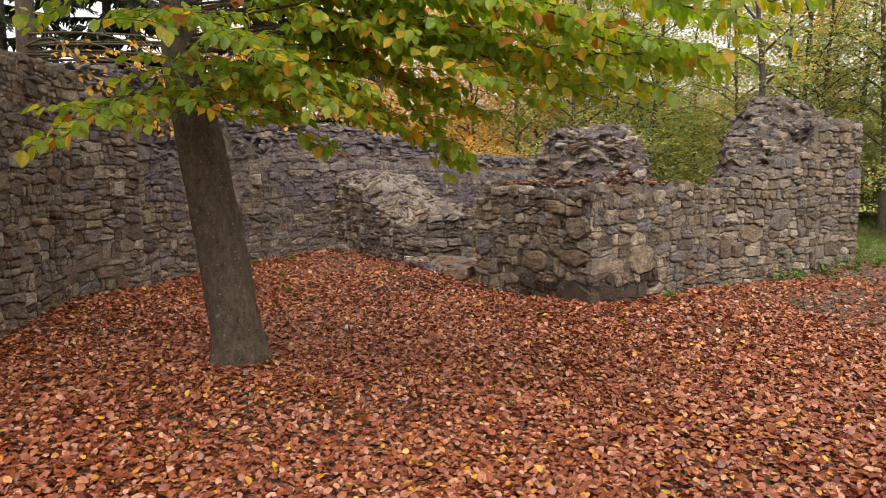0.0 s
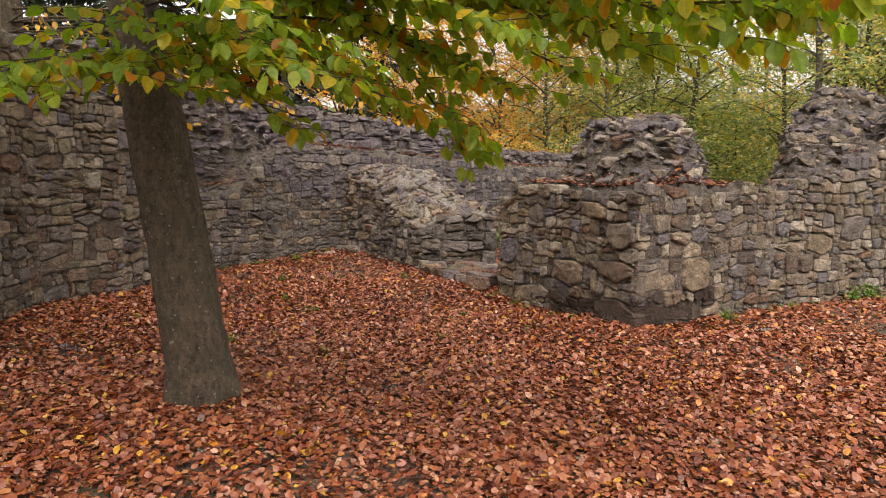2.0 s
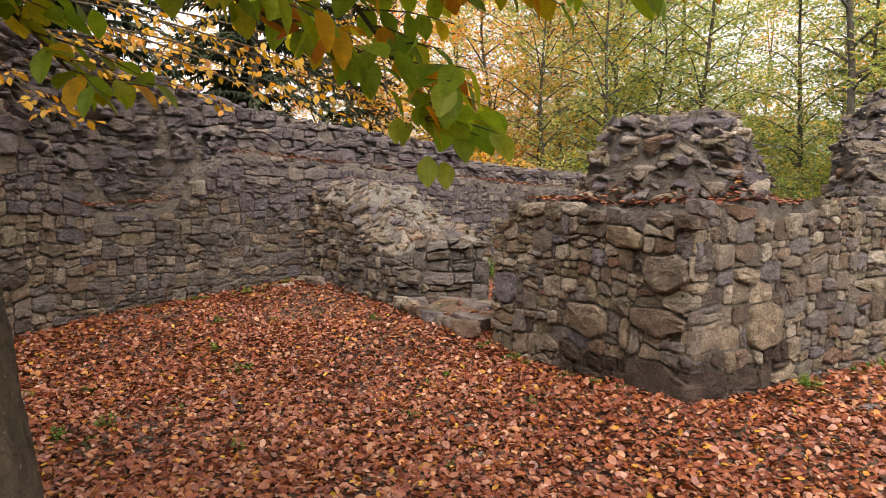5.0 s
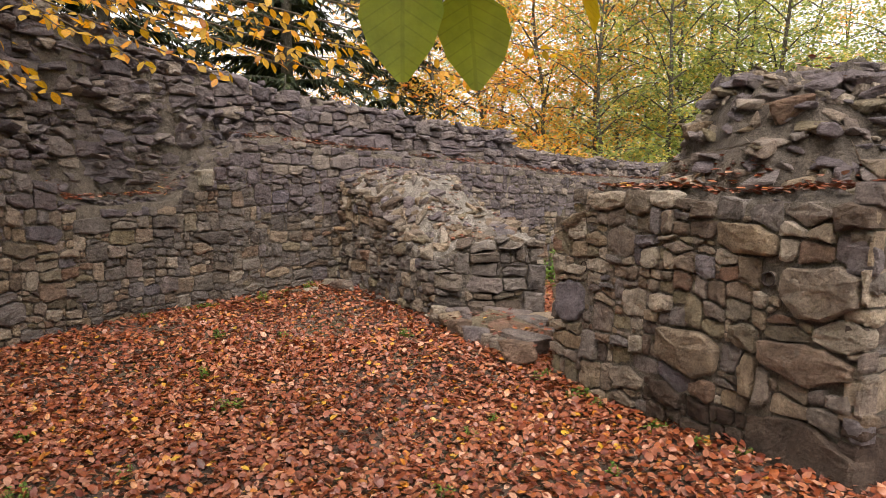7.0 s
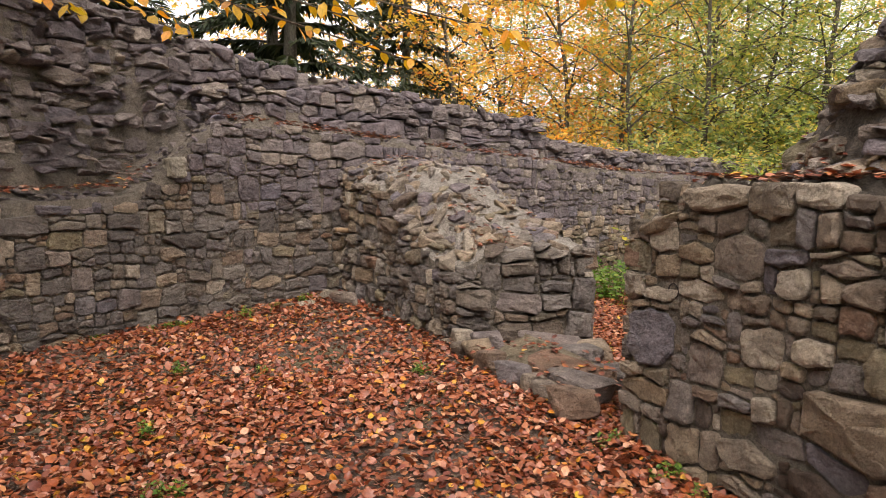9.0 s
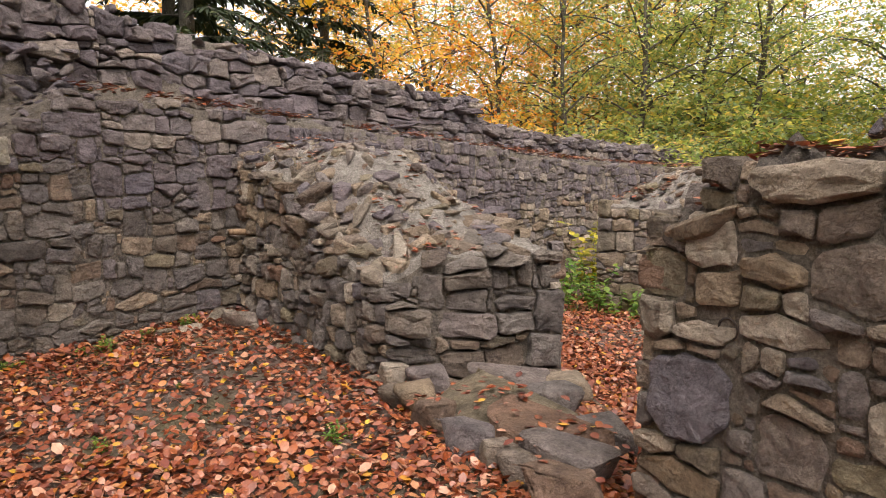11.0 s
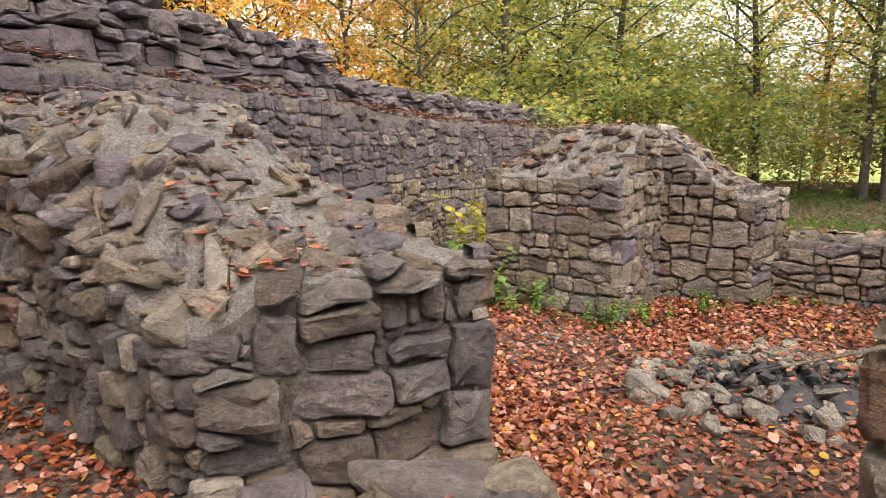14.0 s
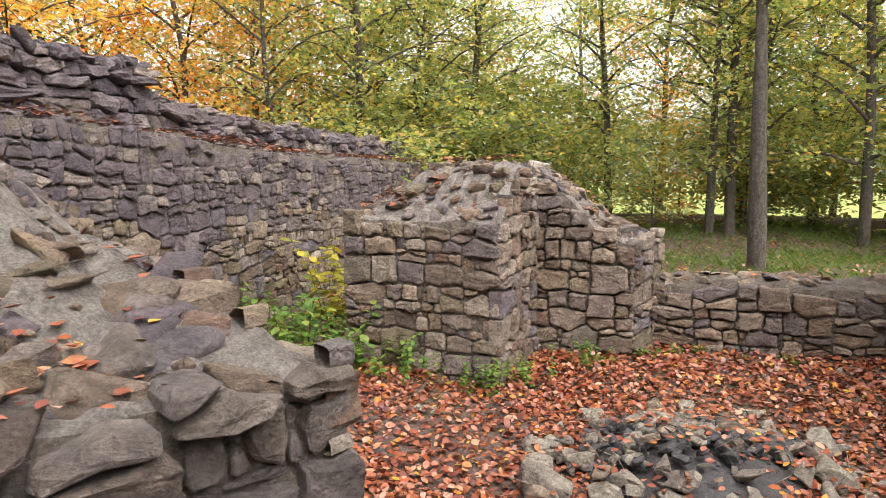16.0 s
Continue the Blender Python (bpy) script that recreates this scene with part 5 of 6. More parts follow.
def strew():
    """Leaves lie densest along the path; farther out they thin and get a plainer shape."""
    r = random.Random(9)
    near, far = [], []
    areas = [(-4.4, 5.2, 1.9, 6.6, 132000, near), (-5, 4, 6.6, 10.5, 78000, near), (-4.2, 1.2, 10.5, 14, 26000, near), (0.2, 6, 11, 16.5, 48000, near), (-0.3, 4, 14, 19, 4000, near),
             (5.2, 9, 1.0, 6.5, 13000, far), (4, 9, 6.5, 11.5, 20000, far), (5, 12, 11, 20, 8000, far), (6, 14, 16, 23, 9000, far), (9, 14, -3, 11, 8000, far), (-4.4, 9, -2.0, 2.6, 36000, far), (-10, -6, -4, 10, 4000, far)]
    for x0, x1, y0, y1, n, out in areas:
        for _ in range(n):
            x, y = r.uniform(x0, x1), r.uniform(y0, y1)
            if out is near and y < 2.3 + 0.7 * n3(x * 0.9, y * 0.9, 3):
                continue
            if out is near and y < 6.6 and abs(x) > 0.69 * y + 0.35 + 0.9 * abs(n3(x * 0.8, y * 0.8, 5)) and r.random() < 0.6:
                continue
            fade = (1 - smooth(10, 14, x + 1.5 * n3(x * 0.5, y * 0.5, 2))) * smooth(-5, -2.5, y + 1.2 * n3(x * 0.5, y * 0.5, 6))
            if r.random() < leaf_density(x, y) * fade and (x < -6 or free_ground(x, y)):
                out.append((x, y, ground_z(x, y) + r.uniform(0.002, 0.045)))
    g = np.random.default_rng(4)
    root = tagged(new("fallen_leaves"), "thick carpet of red-brown fallen beech leaves", "leaves", kind="stuff")
    few = len(near) // 10
    r.shuffle(near)
    for pos, shape, tri in ((near[:few], LEAF * np.array([1, 1.15, 1]), LEAF_F), (near[few:], LITTER, LITTER_F), (far, LITTER, LITTER_F)):
        n = len(pos)
        me = leaves_mesh("leaf_litter", pos, g.uniform(0, 6.28, n), g.normal(0, 0.36, n), g.normal(0, 0.4, n), np.clip(g.normal(0.046, 0.012, n), 0.02, 0.075), FALLEN, shape, tri, g.uniform(-0.3, 0.9, n))
        part_of("leaf_litter", me, root, kind="stuff")


strew()


# ---- loose stones, sill, hearth ----
def loose_mesh(name, seed, material):
    """An angular field stone with bevelled edges."""
    return rock_mesh(name, seed, material, 0.95, 20)


PALEROCK = stone_material("pale_field_stone", [(0.0, (0.38, 0.345, 0.285)), (0.5, (0.47, 0.43, 0.365)), (1.0, (0.3, 0.265, 0.225))], 0.15, 0.2)
SILLS = [loose_mesh("sill_stone", 200 + i, STONE) for i in range(4)]
FIELD = [loose_mesh("field_stone", 220 + i, PALEROCK) for i in range(6)]
r = random.Random(77)


def put_stone(name, label, category, group, meshes, x, y, size, turn, dz=0.0, z=None):
    ob = new(name, r.choice(meshes))
    base = ground_z(x, y) if z is None else z
    ob.matrix_basis = Matrix.LocRotScale((x, y, base + size[2] * 0.16 + dz), Euler((r.uniform(-0.08, 0.08), r.uniform(-0.08, 0.08), turn)), size)
    return tagged(ob, label, category, group)


SILL_LABEL = "flat worn stone bedded in the gateway sill"
for x, y, w, d, h, turn in ((-0.05, 11.08, 1.25, 0.95, 0.46, -0.95), (0.16, 10.68, 0.95, 0.75, 0.42, -0.8), (0.3, 10.42, 0.6, 0.55, 0.4, -0.9), (-0.42, 11.2, 0.32, 0.36, 0.4, 0.2), (-0.3, 10.98, 0.3, 0.3, 0.34, 0.5), (-0.14, 10.68, 0.36, 0.3, 0.32, -1),
                             (0.05, 10.4, 0.34, 0.3, 0.3, -0.8), (0.22, 10.15, 0.4, 0.34, 0.34, -0.9), (0.5, 10.75, 0.5, 0.45, 0.3, 0.4), (0.35, 11.3, 0.55, 0.4, 0.3, 0.1), (-0.55, 11.32, 0.22, 0.22, 0.3, 0.9), (-0.02, 10.52, 0.2, 0.2, 0.3, 0.1), (0.12, 11.58, 0.75, 0.45, 0.36, -0.2), (-0.36, 11.62, 0.36, 0.3, 0.36, 0.4), (0.48, 11.55, 0.4, 0.4, 0.3, 0.3), (-0.58, 11.72, 0.26, 0.24, 0.32, 0.2)):
    put_stone("sill_stone", SILL_LABEL, "stone", "gateway sill stones", SILLS, x, y, (w, d, h), turn, 0.06, -0.16)
for x, y, w in ((-1.95, 12.98, 0.42), (-1.72, 13.16, 0.24), (-2.3, 12.85, 0.26), (-2.12, 13.1, 0.3), (-2.45, 12.75, 0.16), (-1.6, 12.9, 0.12)):
    put_stone("fallen_stone", "fallen wall stone lying in the corner", "stone", "fallen corner stones", WARMROCKS, x, y, (w * 1.2, w * 0.9, w * 0.9), r.uniform(0, 6))
for x, y, w in ((1.04, 6.16, 0.17), (0.23, 7.82, 0.14), (0.25, 7.23, 0.16), (-0.15, 7.35, 0.1), (1.6, 5.2, 0.15), (2.4, 5.4, 0.1), (0.7, 5.0, 0.12), (3.0, 7.9, 0.2), (-2.1, 9.4, 0.14), (-0.5, 6.3, 0.09), (0.6, 4.1, 0.09),
                (-1.4, 4.9, 0.1), (3.3, 6.3, 0.13), (1.9, 6.9, 0.11), (1.2, 13.9, 0.15), (1.75, 14.45, 0.16), (3.2, 14.4, 0.1), (-3.4, 6.9, 0.2), (-3.8, 6.2, 0.16), (2.9, 4.3, 0.12), (2.1, 3.6, 0.1), (-0.6, 3.3, 0.09), (4.2, 14.1, 0.12), (5.0, 13.7, 0.14)):
    put_stone("ground_stone", "grey stone half buried among fallen leaves", "stone", "ground stones", FIELD + ROCKS[:3], x, y, (w * 1.3, w, w * 0.8), r.uniform(0, 6), -0.015)

# hearth: a heap of pale stones and charred wood
hearth = tagged(new("fire_pit"), "old campfire heap of stones and charred wood", "fire pit")
hearth.location = (2.75, 12.95, ground_z(2.75, 12.95))
m, nt, b = mat("charcoal")
col = ramp(nt, [(0.3, (0.014, 0.014, 0.015)), (0.75, (0.085, 0.08, 0.078))], grain(nt, 40, 5, 0.7))
nt.links.new(col, b.inputs["Base Color"])
b.inputs["Roughness"].default_value = 0.7
bumped(nt, b, grain(nt, 90, 4, 0.7), 0.8, 0.01)
CHAR = m
CHARS = [rock_mesh("charred_wood", 300 + i, CHAR, 0.7, 12) for i in range(5)]


def heap_z(x, y):
    return 0.19 * (1 - smooth(0.0, 0.85, math.hypot(x / 1.05, y)))


verts, faces = [], []
for j in range(15):
    for i in range(36):
        a, q = 2 * math.pi * i / 36, 0.9 * j / 14
        x, y = q * math.cos(a) * 1.05, q * math.sin(a)
        verts.append((x, y, heap_z(x, y) - 0.035 + 0.03 * n3(x * 9, y * 9, 4)))
for j in range(14):
    for i in range(36):
        k, l = j * 36 + i, j * 36 + (i + 1) % 36
        faces.append((k, k + 36, l + 36, l))
part_of("ash_bed", mesh_of("ash_bed", verts, faces, [CHAR], flat=False), hearth)
for i in range(190):
    a = r.uniform(0, 6.28)
    q = 0.95 * r.random() ** 0.6
    x, y = q * math.cos(a) * 1.05, q * math.sin(a)
    w = r.uniform(0.06, 0.19)
    set_rock(hearth, Vector((x, y, heap_z(x, y) + w * 0.12)), w, r, FIELD + WARMROCKS[:4], "hearth_stone")
for x, y, w in ((-0.92, 0.12, 0.34), (-0.75, -0.18, 0.2), (-0.6, 0.25, 0.22), (-0.8, 0.35, 0.24), (-0.5, -0.42, 0.22), (0.5, -0.5, 0.25), (0.85, -0.15, 0.26), (-0.2, -0.6, 0.22), (0.9, 0.4, 0.22)):
    set_rock(hearth, Vector((x, y, heap_z(x, y) + w * 0.14)), w, r, FIELD, "hearth_stone")
for i in range(260):
    a, q = r.uniform(0, 6.28), 0.72 * math.sqrt(r.random())
    x, y = 0.2 + q * math.cos(a), 0.22 + q * math.sin(a) * 0.75
    w = r.uniform(0.04, 0.15)
    set_rock(hearth, Vector((x, y, heap_z(x, y) + w * 0.15)), w, r, CHARS, "charred_wood")

# ---- pegs, brick stubs, drain holes ----
m, nt, b = mat("weathered_wood")
nt.links.new(ramp(nt, [(0.3, (0.13, 0.08, 0.045)), (0.7, (0.3, 0.2, 0.12))], grain(nt, 30, 6, 0.7)), b.inputs["Base Color"])
b.inputs["Roughness"].default_value = 0.85
WOOD = m
# iron of the stubs; its dark colour also paints the drain holes' shade
m, nt, b = mat("dark_iron_and_hole_shade")
nt.links.new(ramp(nt, [(0.3, (0.015, 0.012, 0.012)), (0.7, (0.05, 0.035, 0.03))], grain(nt, 40, 6, 0.7)), b.inputs["Base Color"])
b.inputs["Roughness"].default_value = 0.6
IRON_AND_HOLE = m


def peg(name, label, p, way, length, radius, material):
    """A short stub of pole that sticks out of a wall."""
    v, f = [], []
    p, way = Vector(p), Vector(way).normalized()
    tube(v, f, [p - way * 0.08, p + way * length * 0.5, p + way * length], radius, radius * 0.92, 10, 6, 1.0, 0.2)
    n = len(v)
    f.append(tuple(range(n - 10, n)))
    c = p - way * 0.0
    ob = new(name, mesh_of(name, [tuple(Vector(q) - c) for q in v], f, [material], flat=False))
    ob.location = c
    return tagged(ob, label, "peg")


peg("wooden_peg", "weathered wooden peg stuck in the stone wall", (-1.98, 13.38, 0.72), (-0.8, -0.6, 0.05), 0.16, 0.03, WOOD)
peg("wooden_peg", "thick weathered wooden stub in the stone wall", (-4.41, 7.35, 0.98), (1, -0.45, 0.05), 0.2, 0.04, WOOD)
peg("iron_stub", "dark rusted iron stub in the stone wall", (-4.44, 7.75, 1.02), (1, -0.2, 0), 0.1, 0.045, IRON_AND_HOLE)
peg("iron_stub", "dark rusted iron stub in the stone wall", (-4.33, 8.95, 1.02), (1, -0.2, 0), 0.1, 0.045, IRON_AND_HOLE)
peg("brick_stub", "orange brick end jutting from the wall", (1.98, 18.7, 0.99), (0.78, -0.62, 0), 0.12, 0.05, WARMROCKS[0].materials[0])


def drain(p, way, radius):
    """A round drain opening lined with stone, its inside painted dark for shade."""
    v, f = [], []
    p, way = Vector(p), Vector(way).normalized()
    side = way.cross(Vector((0, 0, 1))).normalized()
    for depth, q in ((-0.05, 1.3), (0.008, 1.22), (0.01, 1.05), (-0.12, 0.85)):
        for j in range(12):
            a = 2 * math.pi * j / 12
            w = radius * q * (1 + 0.12 * n3(math.cos(a) * 2, math.sin(a) * 2, p.x * 5))
            v.append(tuple(way * depth + side * (w * math.cos(a)) + Vector((0, 0, w * math.sin(a)))))
    for l in range(3):
        for j in range(12):
            k, n = l * 12 + j, l * 12 + (j + 1) % 12
            f.append((k, n, n + 12, k + 12))
    f.append(tuple(range(36, 48)))
    ob = new("drain_hole", mesh_of("drain_hole", v, f, [STONE, IRON_AND_HOLE], idx=[0] * 12 + [1] * 25))
    ob.location = p
    tagged(ob, "small round drain hole through the stone pier", "drain hole", "drain holes")


drain((1.46, 8.26, 0.85), (-0.87, -0.5, 0), 0.035)
drain((0.69, 9.74, 0.72), (-0.87, -0.5, 0), 0.035)

# ---- weeds, saplings, grass ----
def herb_mesh_parts(seed, stems, height, leaf, material, spread=0.1, broad=1.0):
    """A clump of leafy stems, built round its foot."""
    r = random.Random(seed)
    v, f, pos, hd, pt, rl, sz = [], [], [], [], [], [], []
    for _ in range(stems):
        a, l = r.uniform(0, 6.28), height * r.uniform(0.5, 1.1)
        x, y = r.gauss(0, spread), r.gauss(0, spread)
        pts = [(x, y, -0.04), (x + math.cos(a) * l * 0.15, y + math.sin(a) * l * 0.15, l * 0.55), (x + math.cos(a) * l * 0.4, y + math.sin(a) * l * 0.4, l)]
        tube(v, f, pts, 0.004, 0.0015, 4, 4)
        k = 0.2
        while k <= 1:
            p = curve_line(pts, k)
            base = r.uniform(0, 6.28)
            for q in range(2):
                pos.append(tuple(p))
                hd.append(base + q * 3.14)
                pt.append(r.uniform(-0.6, 0.4))
                rl.append(r.uniform(-0.4, 0.4))
                sz.append(r.uniform(*leaf) * (1.25 - 0.5 * k))
            k += 0.14
    return (mesh_of("stem", v, f, [HERB], flat=False), leaves_mesh("foliage", pos, np.array(hd), np.array(pt), np.array(rl), np.array(sz), material, LEAF * np.array([1, broad, 1]), LEAF_F))


def herb(name, label, group, *args):
    root = tagged(new(name), label, "plant", group)
    stem, foliage = herb_mesh_parts(*args)
    part_of("stem", stem, root, kind="stuff")
    part_of("foliage", foliage, root, kind="stuff")
    return root


r = random.Random(55)
HERBS = [herb("weed", "small green weed among fallen leaves", "ground weeds", 1, 6, 0.09, (0.03, 0.055), HERB, 0.04, 1.0),
         herb("weed", "small green weed among fallen leaves", "ground weeds", 2, 9, 0.13, (0.03, 0.05), HERB, 0.06, 0.9),
         herb("nettle_clump", "leafy green nettle clump at the wall foot", "nettles", 3, 12, 0.42, (0.06, 0.1), HERB, 0.12, 1.1),
         herb("maple_sapling", "yellow-green sapling leaning over the wall", "saplings", 4, 9, 0.75, (0.09, 0.15), YOUNG, 0.14, 1.3)]
SITES = {0: [], 1: [], 2: [(1.62, 15.62, 1.0), (1.95, 15.3, 0.85), (1.25, 15.9, 1.3), (1.1, 16.5, 1.4), (1.55, 16.3, 1.2), (2.3, 14.75, 0.7), (2.75, 14.75, 0.6), (3.5, 14.95, 0.5), (0.55, 12.15, 0.35), (1.0, 17.2, 1.3)], 3: [(1.95, 17.6, 1.25), (2.15, 17.3, 1.0)]}
for _ in range(22):
    x, y = r.uniform(-3.6, 1.2), r.uniform(6.8, 12.2)
    if free_ground(x, y):
        SITES[r.randint(0, 1)].append((x, y, r.uniform(0.35, 0.75)))
for i in range(46):
    k = r.random()
    for a, b2, off in (((0.46, 10.06), (1.72, 7.8), (-0.1, -0.06)), ((1.72, 7.8), (4.8, 9.9), (0.05, -0.1)), ((3.3, 14.9), (4.3, 14.9), (0, -0.1)), ((4.3, 14.95), (6.2, 12.9), (-0.1, -0.08)), ((-3.5, 11.75), (-2.5, 13.1), (0.1, -0.08)))[i % 5:i % 5 + 1]:
        SITES[r.randint(0, 1)].append((lerp(a[0], b2[0], k) + off[0] * r.uniform(0.6, 2), lerp(a[1], b2[1], k) + off[1] * r.uniform(0.6, 2), r.uniform(0.35, 0.85)))
for x, y in ((5.4, 10.2), (6.0, 10.6), (6.6, 10.9), (7.2, 11.1), (5.0, 9.95), (7.6, 11.6)):
    SITES[1].append((x, y, 1.6))
for i, places in SITES.items():
    for j, (x, y, s) in enumerate(places):
        z = ground_z(x, y)
        mt = Matrix.LocRotScale((x, y, z), Euler((0, 0, r.uniform(0, 6.28))), None)
        if j == 0:
            ob = HERBS[i]
            ob.matrix_basis = mt
        else:
            ob = copy_thing(HERBS[i], mt)
        ob.scale = (s, s, s)


def grass():
    r = random.Random(66)
    pos = []
    for _ in range(60000):
        x, y = r.uniform(4.4, 14), r.uniform(11, 21)
        side = (x - 4.6) * 0.75 + (y - 15.4) * 0.66
        if side < 0.1 or not free_ground(x, y) or (x < 7.6 and y < 13.2):
            continue
        if r.random() < 0.6 * smooth(-0.25, 0.35, n3(x * 0.6, y * 0.6, 5)) + 0.25:
            pos.append((x, y, ground_z(x, y) - 0.005))
    for _ in range(9000):
        x, y = r.uniform(5.5, 12), r.uniform(7.5, 12.4)
        if free_ground(x, y) and r.random() < smooth(-0.1, 0.3, n3(x * 0.7, y * 0.7, 5) + 0.25 * smooth(6.5, 8, x)):
            pos.append((x, y, ground_z(x, y) - 0.005))
    n = len(pos)
    g = np.random.default_rng(8)
    blade = np.array([(0, 0.03, 0), (0, -0.03, 0), (0.6, 0.02, 0.02), (1, 0, -0.12)])
    me = leaves_mesh("grass", pos, g.uniform(0, 6.28, n), g.uniform(0.3, 1.2, n), g.uniform(-0.5, 0.5, n), g.uniform(0.06, 0.17, n), HERB, blade, np.array([(0, 1, 2), (1, 3, 2)]))
    tagged(new("grass", me), "rough green grass beyond the low wall", "grass", kind="stuff")


grass()


# ---- fallen leaves that lie on the ruin ----
def leaves_on_walls():
    r = random.Random(91)
    pos = []

    def on(mass, count, inside, up=0.045):
        n = 0
        for _ in range(count * 8):
            s, t = r.random(), r.random()
            if inside(s, t):
                pos.append(tuple(mass.top(s, t) + Vector((0, 0, up + r.uniform(0, 0.02)))))
                n += 1
            if n >= count:
                return

    rim = lambda s, t: 0.04 < s < 0.96 and 0.04 < t < 0.96 and math.hypot((s - 0.44) / 0.37, (t - 0.5) / 0.41) > 0.92
    on(pier, 1500, lambda s, t: rim(s, t) and n3(s * 7, t * 7, 2) > -0.22, 0.06)
    on(pier, 30, lambda s, t: 0.2 < s < 0.7 and 0.3 < t < 0.7, 0.1)
    on(spur, 190, lambda s, t: 0.05 < s < 0.95 and 0.05 < t < 0.95 and n3(s * 6, t * 6, 8) > 0.18, 0.025)
    on(spur, 95, lambda s, t: s > 0.8 and 0.06 < t < 0.6, 0.03)
    on(spur, 50, lambda s, t: 0.02 < s < 0.25 and 0.1 < t < 0.7, 0.06)
    on(far_a, 170, lambda s, t: 0.05 < s < 0.97 and 0.05 < t < 0.9 and n3(s * 5, t * 5, 3) > 0.05, 0.07)
    on(far_b, 40, lambda s, t: 0.05 < s < 0.9 and 0.05 < t < 0.9 and n3(s * 5, t * 5, 1) > 0.05, 0.07)
    on(tall, 80, lambda s, t: s < 0.75 and 0.02 < t < 0.3, 0.07)
    on(low, 40, lambda s, t: 0.05 < t < 0.95, 0.07)
    for _ in range(2800):
        u = r.uniform(STATIONS[4] + 0.2, STATIONS[11])
        p, o, lo, up, bk = along(u)
        q = p - o * r.uniform(0.06, bk)
        if n3(u * 1.3, 2.0, 4) > -0.05:
            pos.append((q.x, q.y, min(lo, up) + 0.085 + r.uniform(0, 0.03)))
    for _ in range(200):
        u = r.uniform(STATIONS[2], STATIONS[11])
        p, o, lo, up, bk = along(u)
        q = p - o * (bk + r.uniform(0.2, 0.9))
        pos.append((q.x, q.y, up + 0.09))
    for x, y, z, n in ((0.0, 11.0, 0.08, 40), (0.25, 10.6, 0.04, 45), (0.35, 10.3, 0.02, 25), (-0.3, 11.1, 0.02, 12)):
        for _ in range(n):
            pos.append((x + r.gauss(0, 0.13), y + r.gauss(0, 0.13), z + r.uniform(0, 0.02)))
    for _ in range(260):
        x, y = r.gauss(0, 0.55), r.gauss(0, 0.5)
        pos.append((2.75 + x, 12.95 + y, hearth.location.z + heap_z(x, y) + 0.06))
    n = len(pos)
    g = np.random.default_rng(14)
    me = leaves_mesh("wall_leaves", pos, g.uniform(0, 6.28, n), g.normal(0, 0.16, n), g.normal(0, 0.18, n), g.uniform(0.038, 0.068, n), FALLEN, LEAF * np.array([1, 1.15, 1]), LEAF_F, g.uniform(-0.1, 0.5, n))
    tagged(new("wall_leaves", me), "red-brown beech leaves lying on the ruined walls", "leaves", kind="stuff")


leaves_on_walls()


# two pale stones that stand out in the enclosing wall
def pale_stone(a, b, k, z, w, h):
    a, b = Vector((*a, 0)), Vector((*b, 0))
    d = (b - a).normalized()
    o = Vector((d.y, -d.x, 0))
    c = a.lerp(b, k) + o * 0.05
    pts = [c + d * (-w + 0.02) + Vector((0, 0, z - h)), c + d * w + Vector((0, 0, z - h * 0.9)), c + d * (w * 0.9) + Vector((0, 0, z + h)), c + d * (-w) + Vector((0, 0, z + h * 0.85))]
    v, f = stone_block(pts, 0.04, 0.1, o, r, 0.5)
    part_of("pale_stone", mesh_of("pale_stone", v, f, [PALEROCK]), wall_enclosing, "pale grey squared stone")


pale_stone((-4.5, 8.3), (-4.2, 9.45), 0.62, 1.29, 0.1, 0.1)
pale_stone((-3.5, 11.75), (-3.03, 12.5), 0.43, 1.36, 0.085, 0.1)

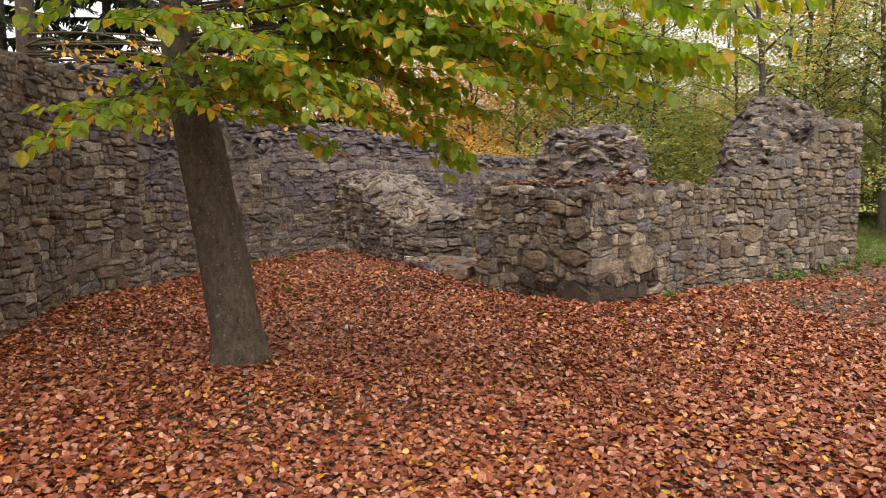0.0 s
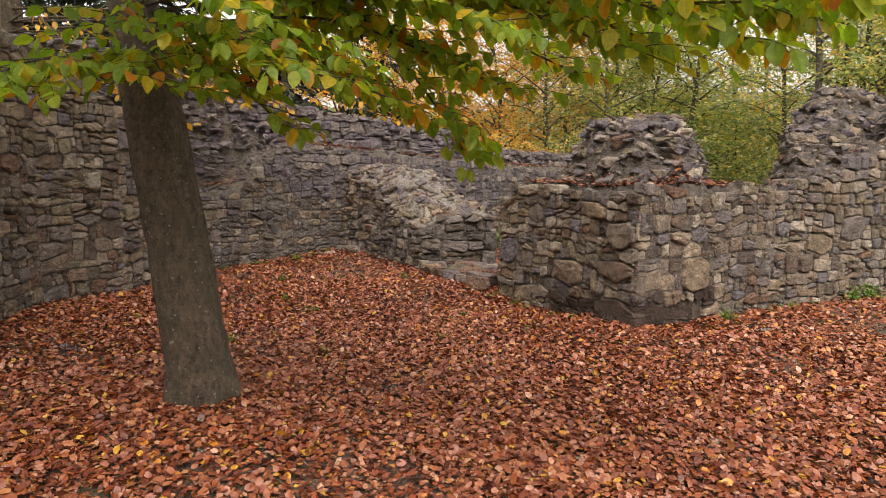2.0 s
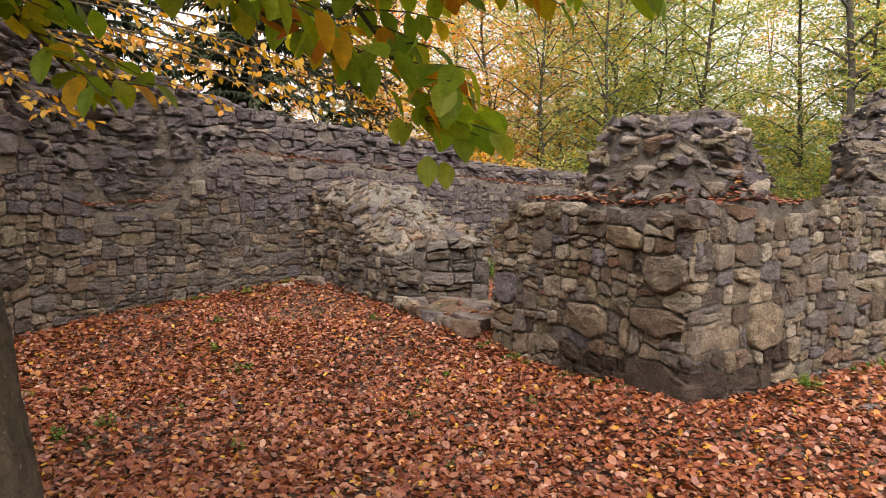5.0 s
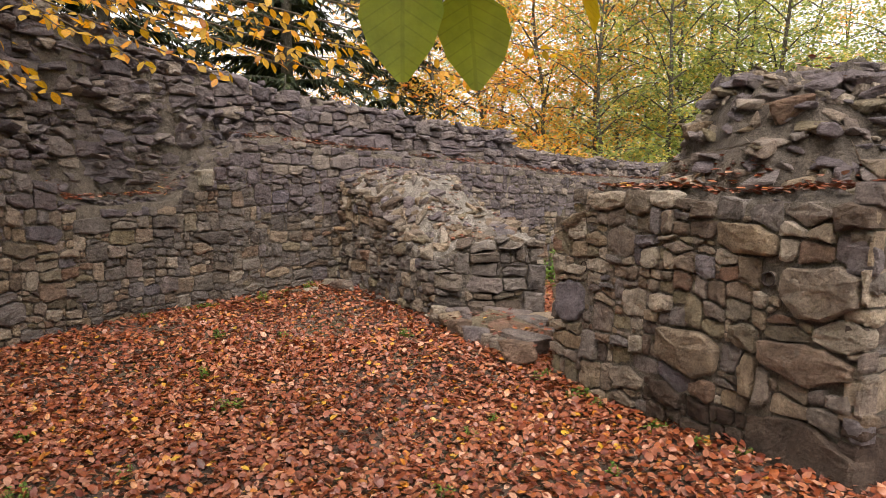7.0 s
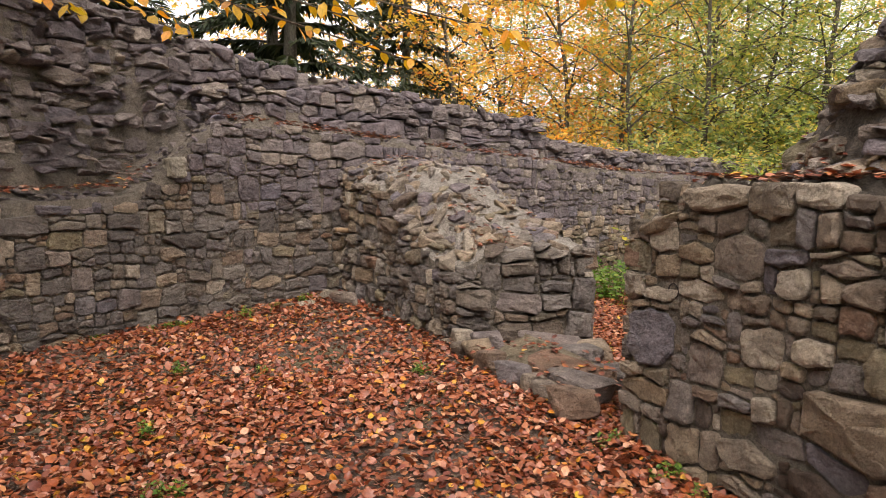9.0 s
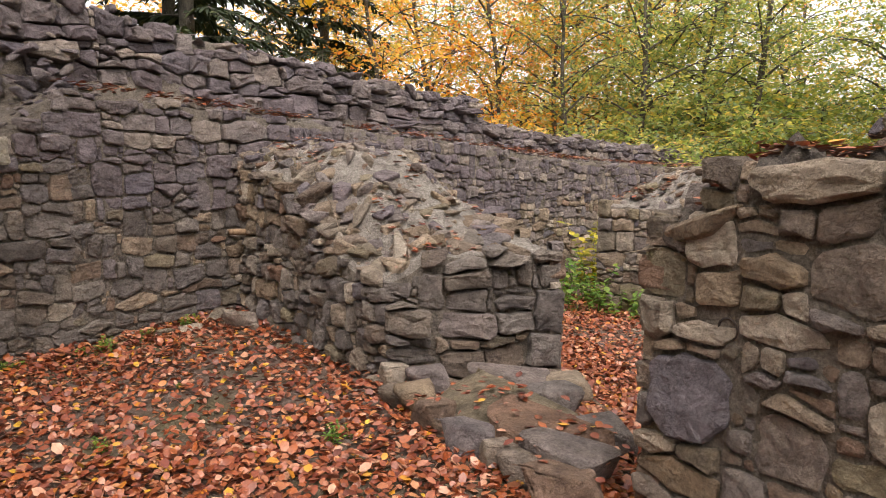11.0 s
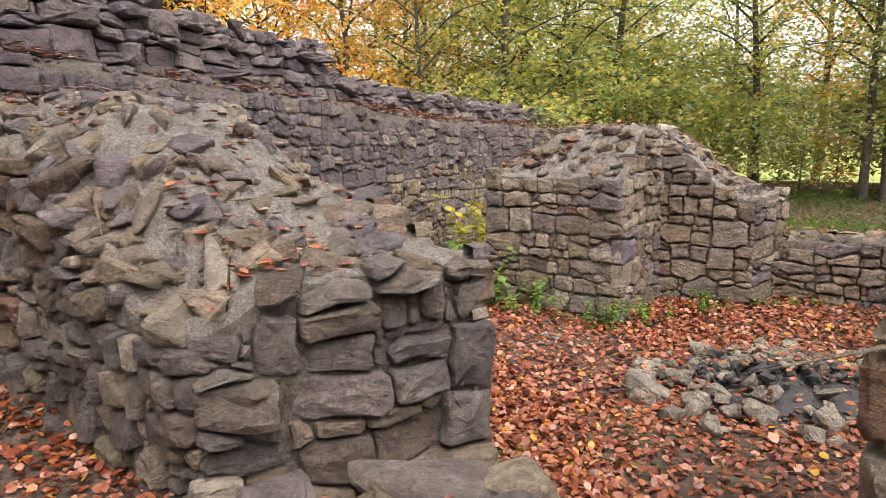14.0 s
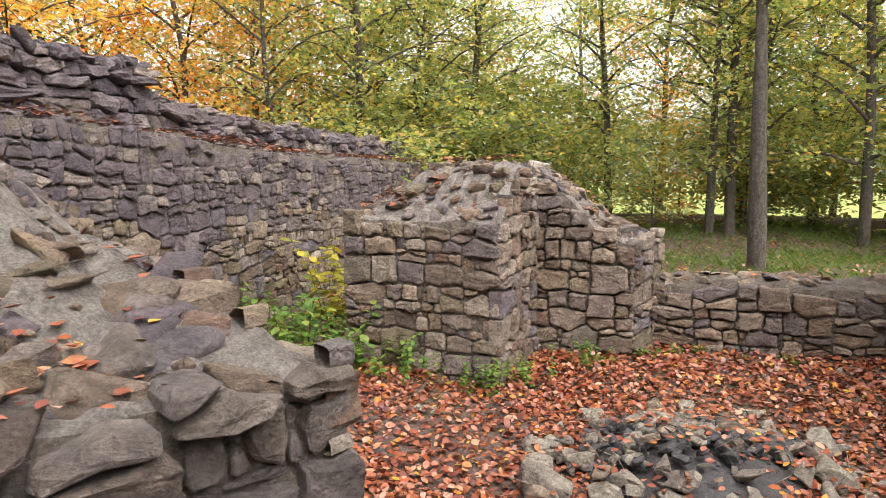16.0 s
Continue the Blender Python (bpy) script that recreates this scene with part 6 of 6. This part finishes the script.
# ---- stones of the walls ----
for hole in ((1.46, 8.26, 0.85), (0.69, 9.74, 0.72)):
    pier_stones = [q for q in pier_stones if (q[1] - Vector(hole)).length > 0.065]
damp = [q for q in pier_stones if q[1].z < 0.2 + 0.3 * n3(q[1].x * 2, q[1].y * 2, 3) and math.hypot(q[1].x - 1.5, q[1].y - 8.0) < 1.2]
lay(pier.ob, damp, DAMP, (0.8, 8.5), 40)
lay(pier.ob, [q for q in pier_stones if q not in damp], STONE, (0.8, 8.5), 280)
lay(pier.ob, pier_back, STONE, (0.8, 8.5), 0)
grey = [q for q in spur_stones if q[1].x > -0.6 and q[1].z > 0.25 + 0.3 * n3(q[1].x * 3, q[1].y * 3, q[1].z * 3)]
brown = [q for q in spur_stones if q not in grey and q[1].x < -0.45 and q[1].z < 0.75 and n3(q[1].x * 9, q[1].y * 9, q[1].z * 9) > -0.08]
lay(spur.ob, grey, GREY, (-0.4, 11.4), 100)
lay(spur.ob, brown, GREY, (-0.4, 11.4), 100)
lay(spur.ob, [q for q in spur_stones if q not in grey and q not in brown], STONE, (-0.4, 11.4), 120)
lay(spur.ob, spur_back, STONE, (0, 0), 0)
lay(far_a.ob, far_stones, STONE, (2.4, 14.5), 200)
lay(far_a.ob, far_a_back, STONE, (2.4, 14.5), 0)
lay(far_b.ob, far_b_stones, STONE, (3.8, 14.5), 150)
lay(low.ob, low_stones, STONE, (4.5, 14.5), 120)
lay(low.ob, low_back, STONE, (4.5, 14.5), 0)
lay(tall.ob, tall_stones, STONE, (4.8, 9.5), 200)
lay(tall.ob, tall_back, STONE, (4.8, 9.5), 0)
lay(stub.ob, stub_stones, STONE, (4, 9), 60)
dark = [q for q in ring_lower if q[1].y > 9.6 and q[1].z > lerp(1.05, 0.75, smooth(13.3, 14.5, q[1].y)) + 0.45 * n3(q[1].x, q[1].y, q[1].z * 3)]
plain = [q for q in ring_lower if q not in dark]
corner = [q for q in plain if 10.8 < q[1].y < 14 and n3(q[1].x * 7, q[1].y * 7, q[1].z * 7) > -0.06]
lay(wall_enclosing, corner, GREY, (-2.6, 11.8), 90)
lay(wall_enclosing, [q for q in plain if q not in corner], STONE, (-2.6, 11.8), 140)
lay(wall_enclosing, dark, SLATE, (-2.6, 11.8), 80)
lay(wall_enclosing, ring_upper, SLATE, (-2.6, 11.8), 0)
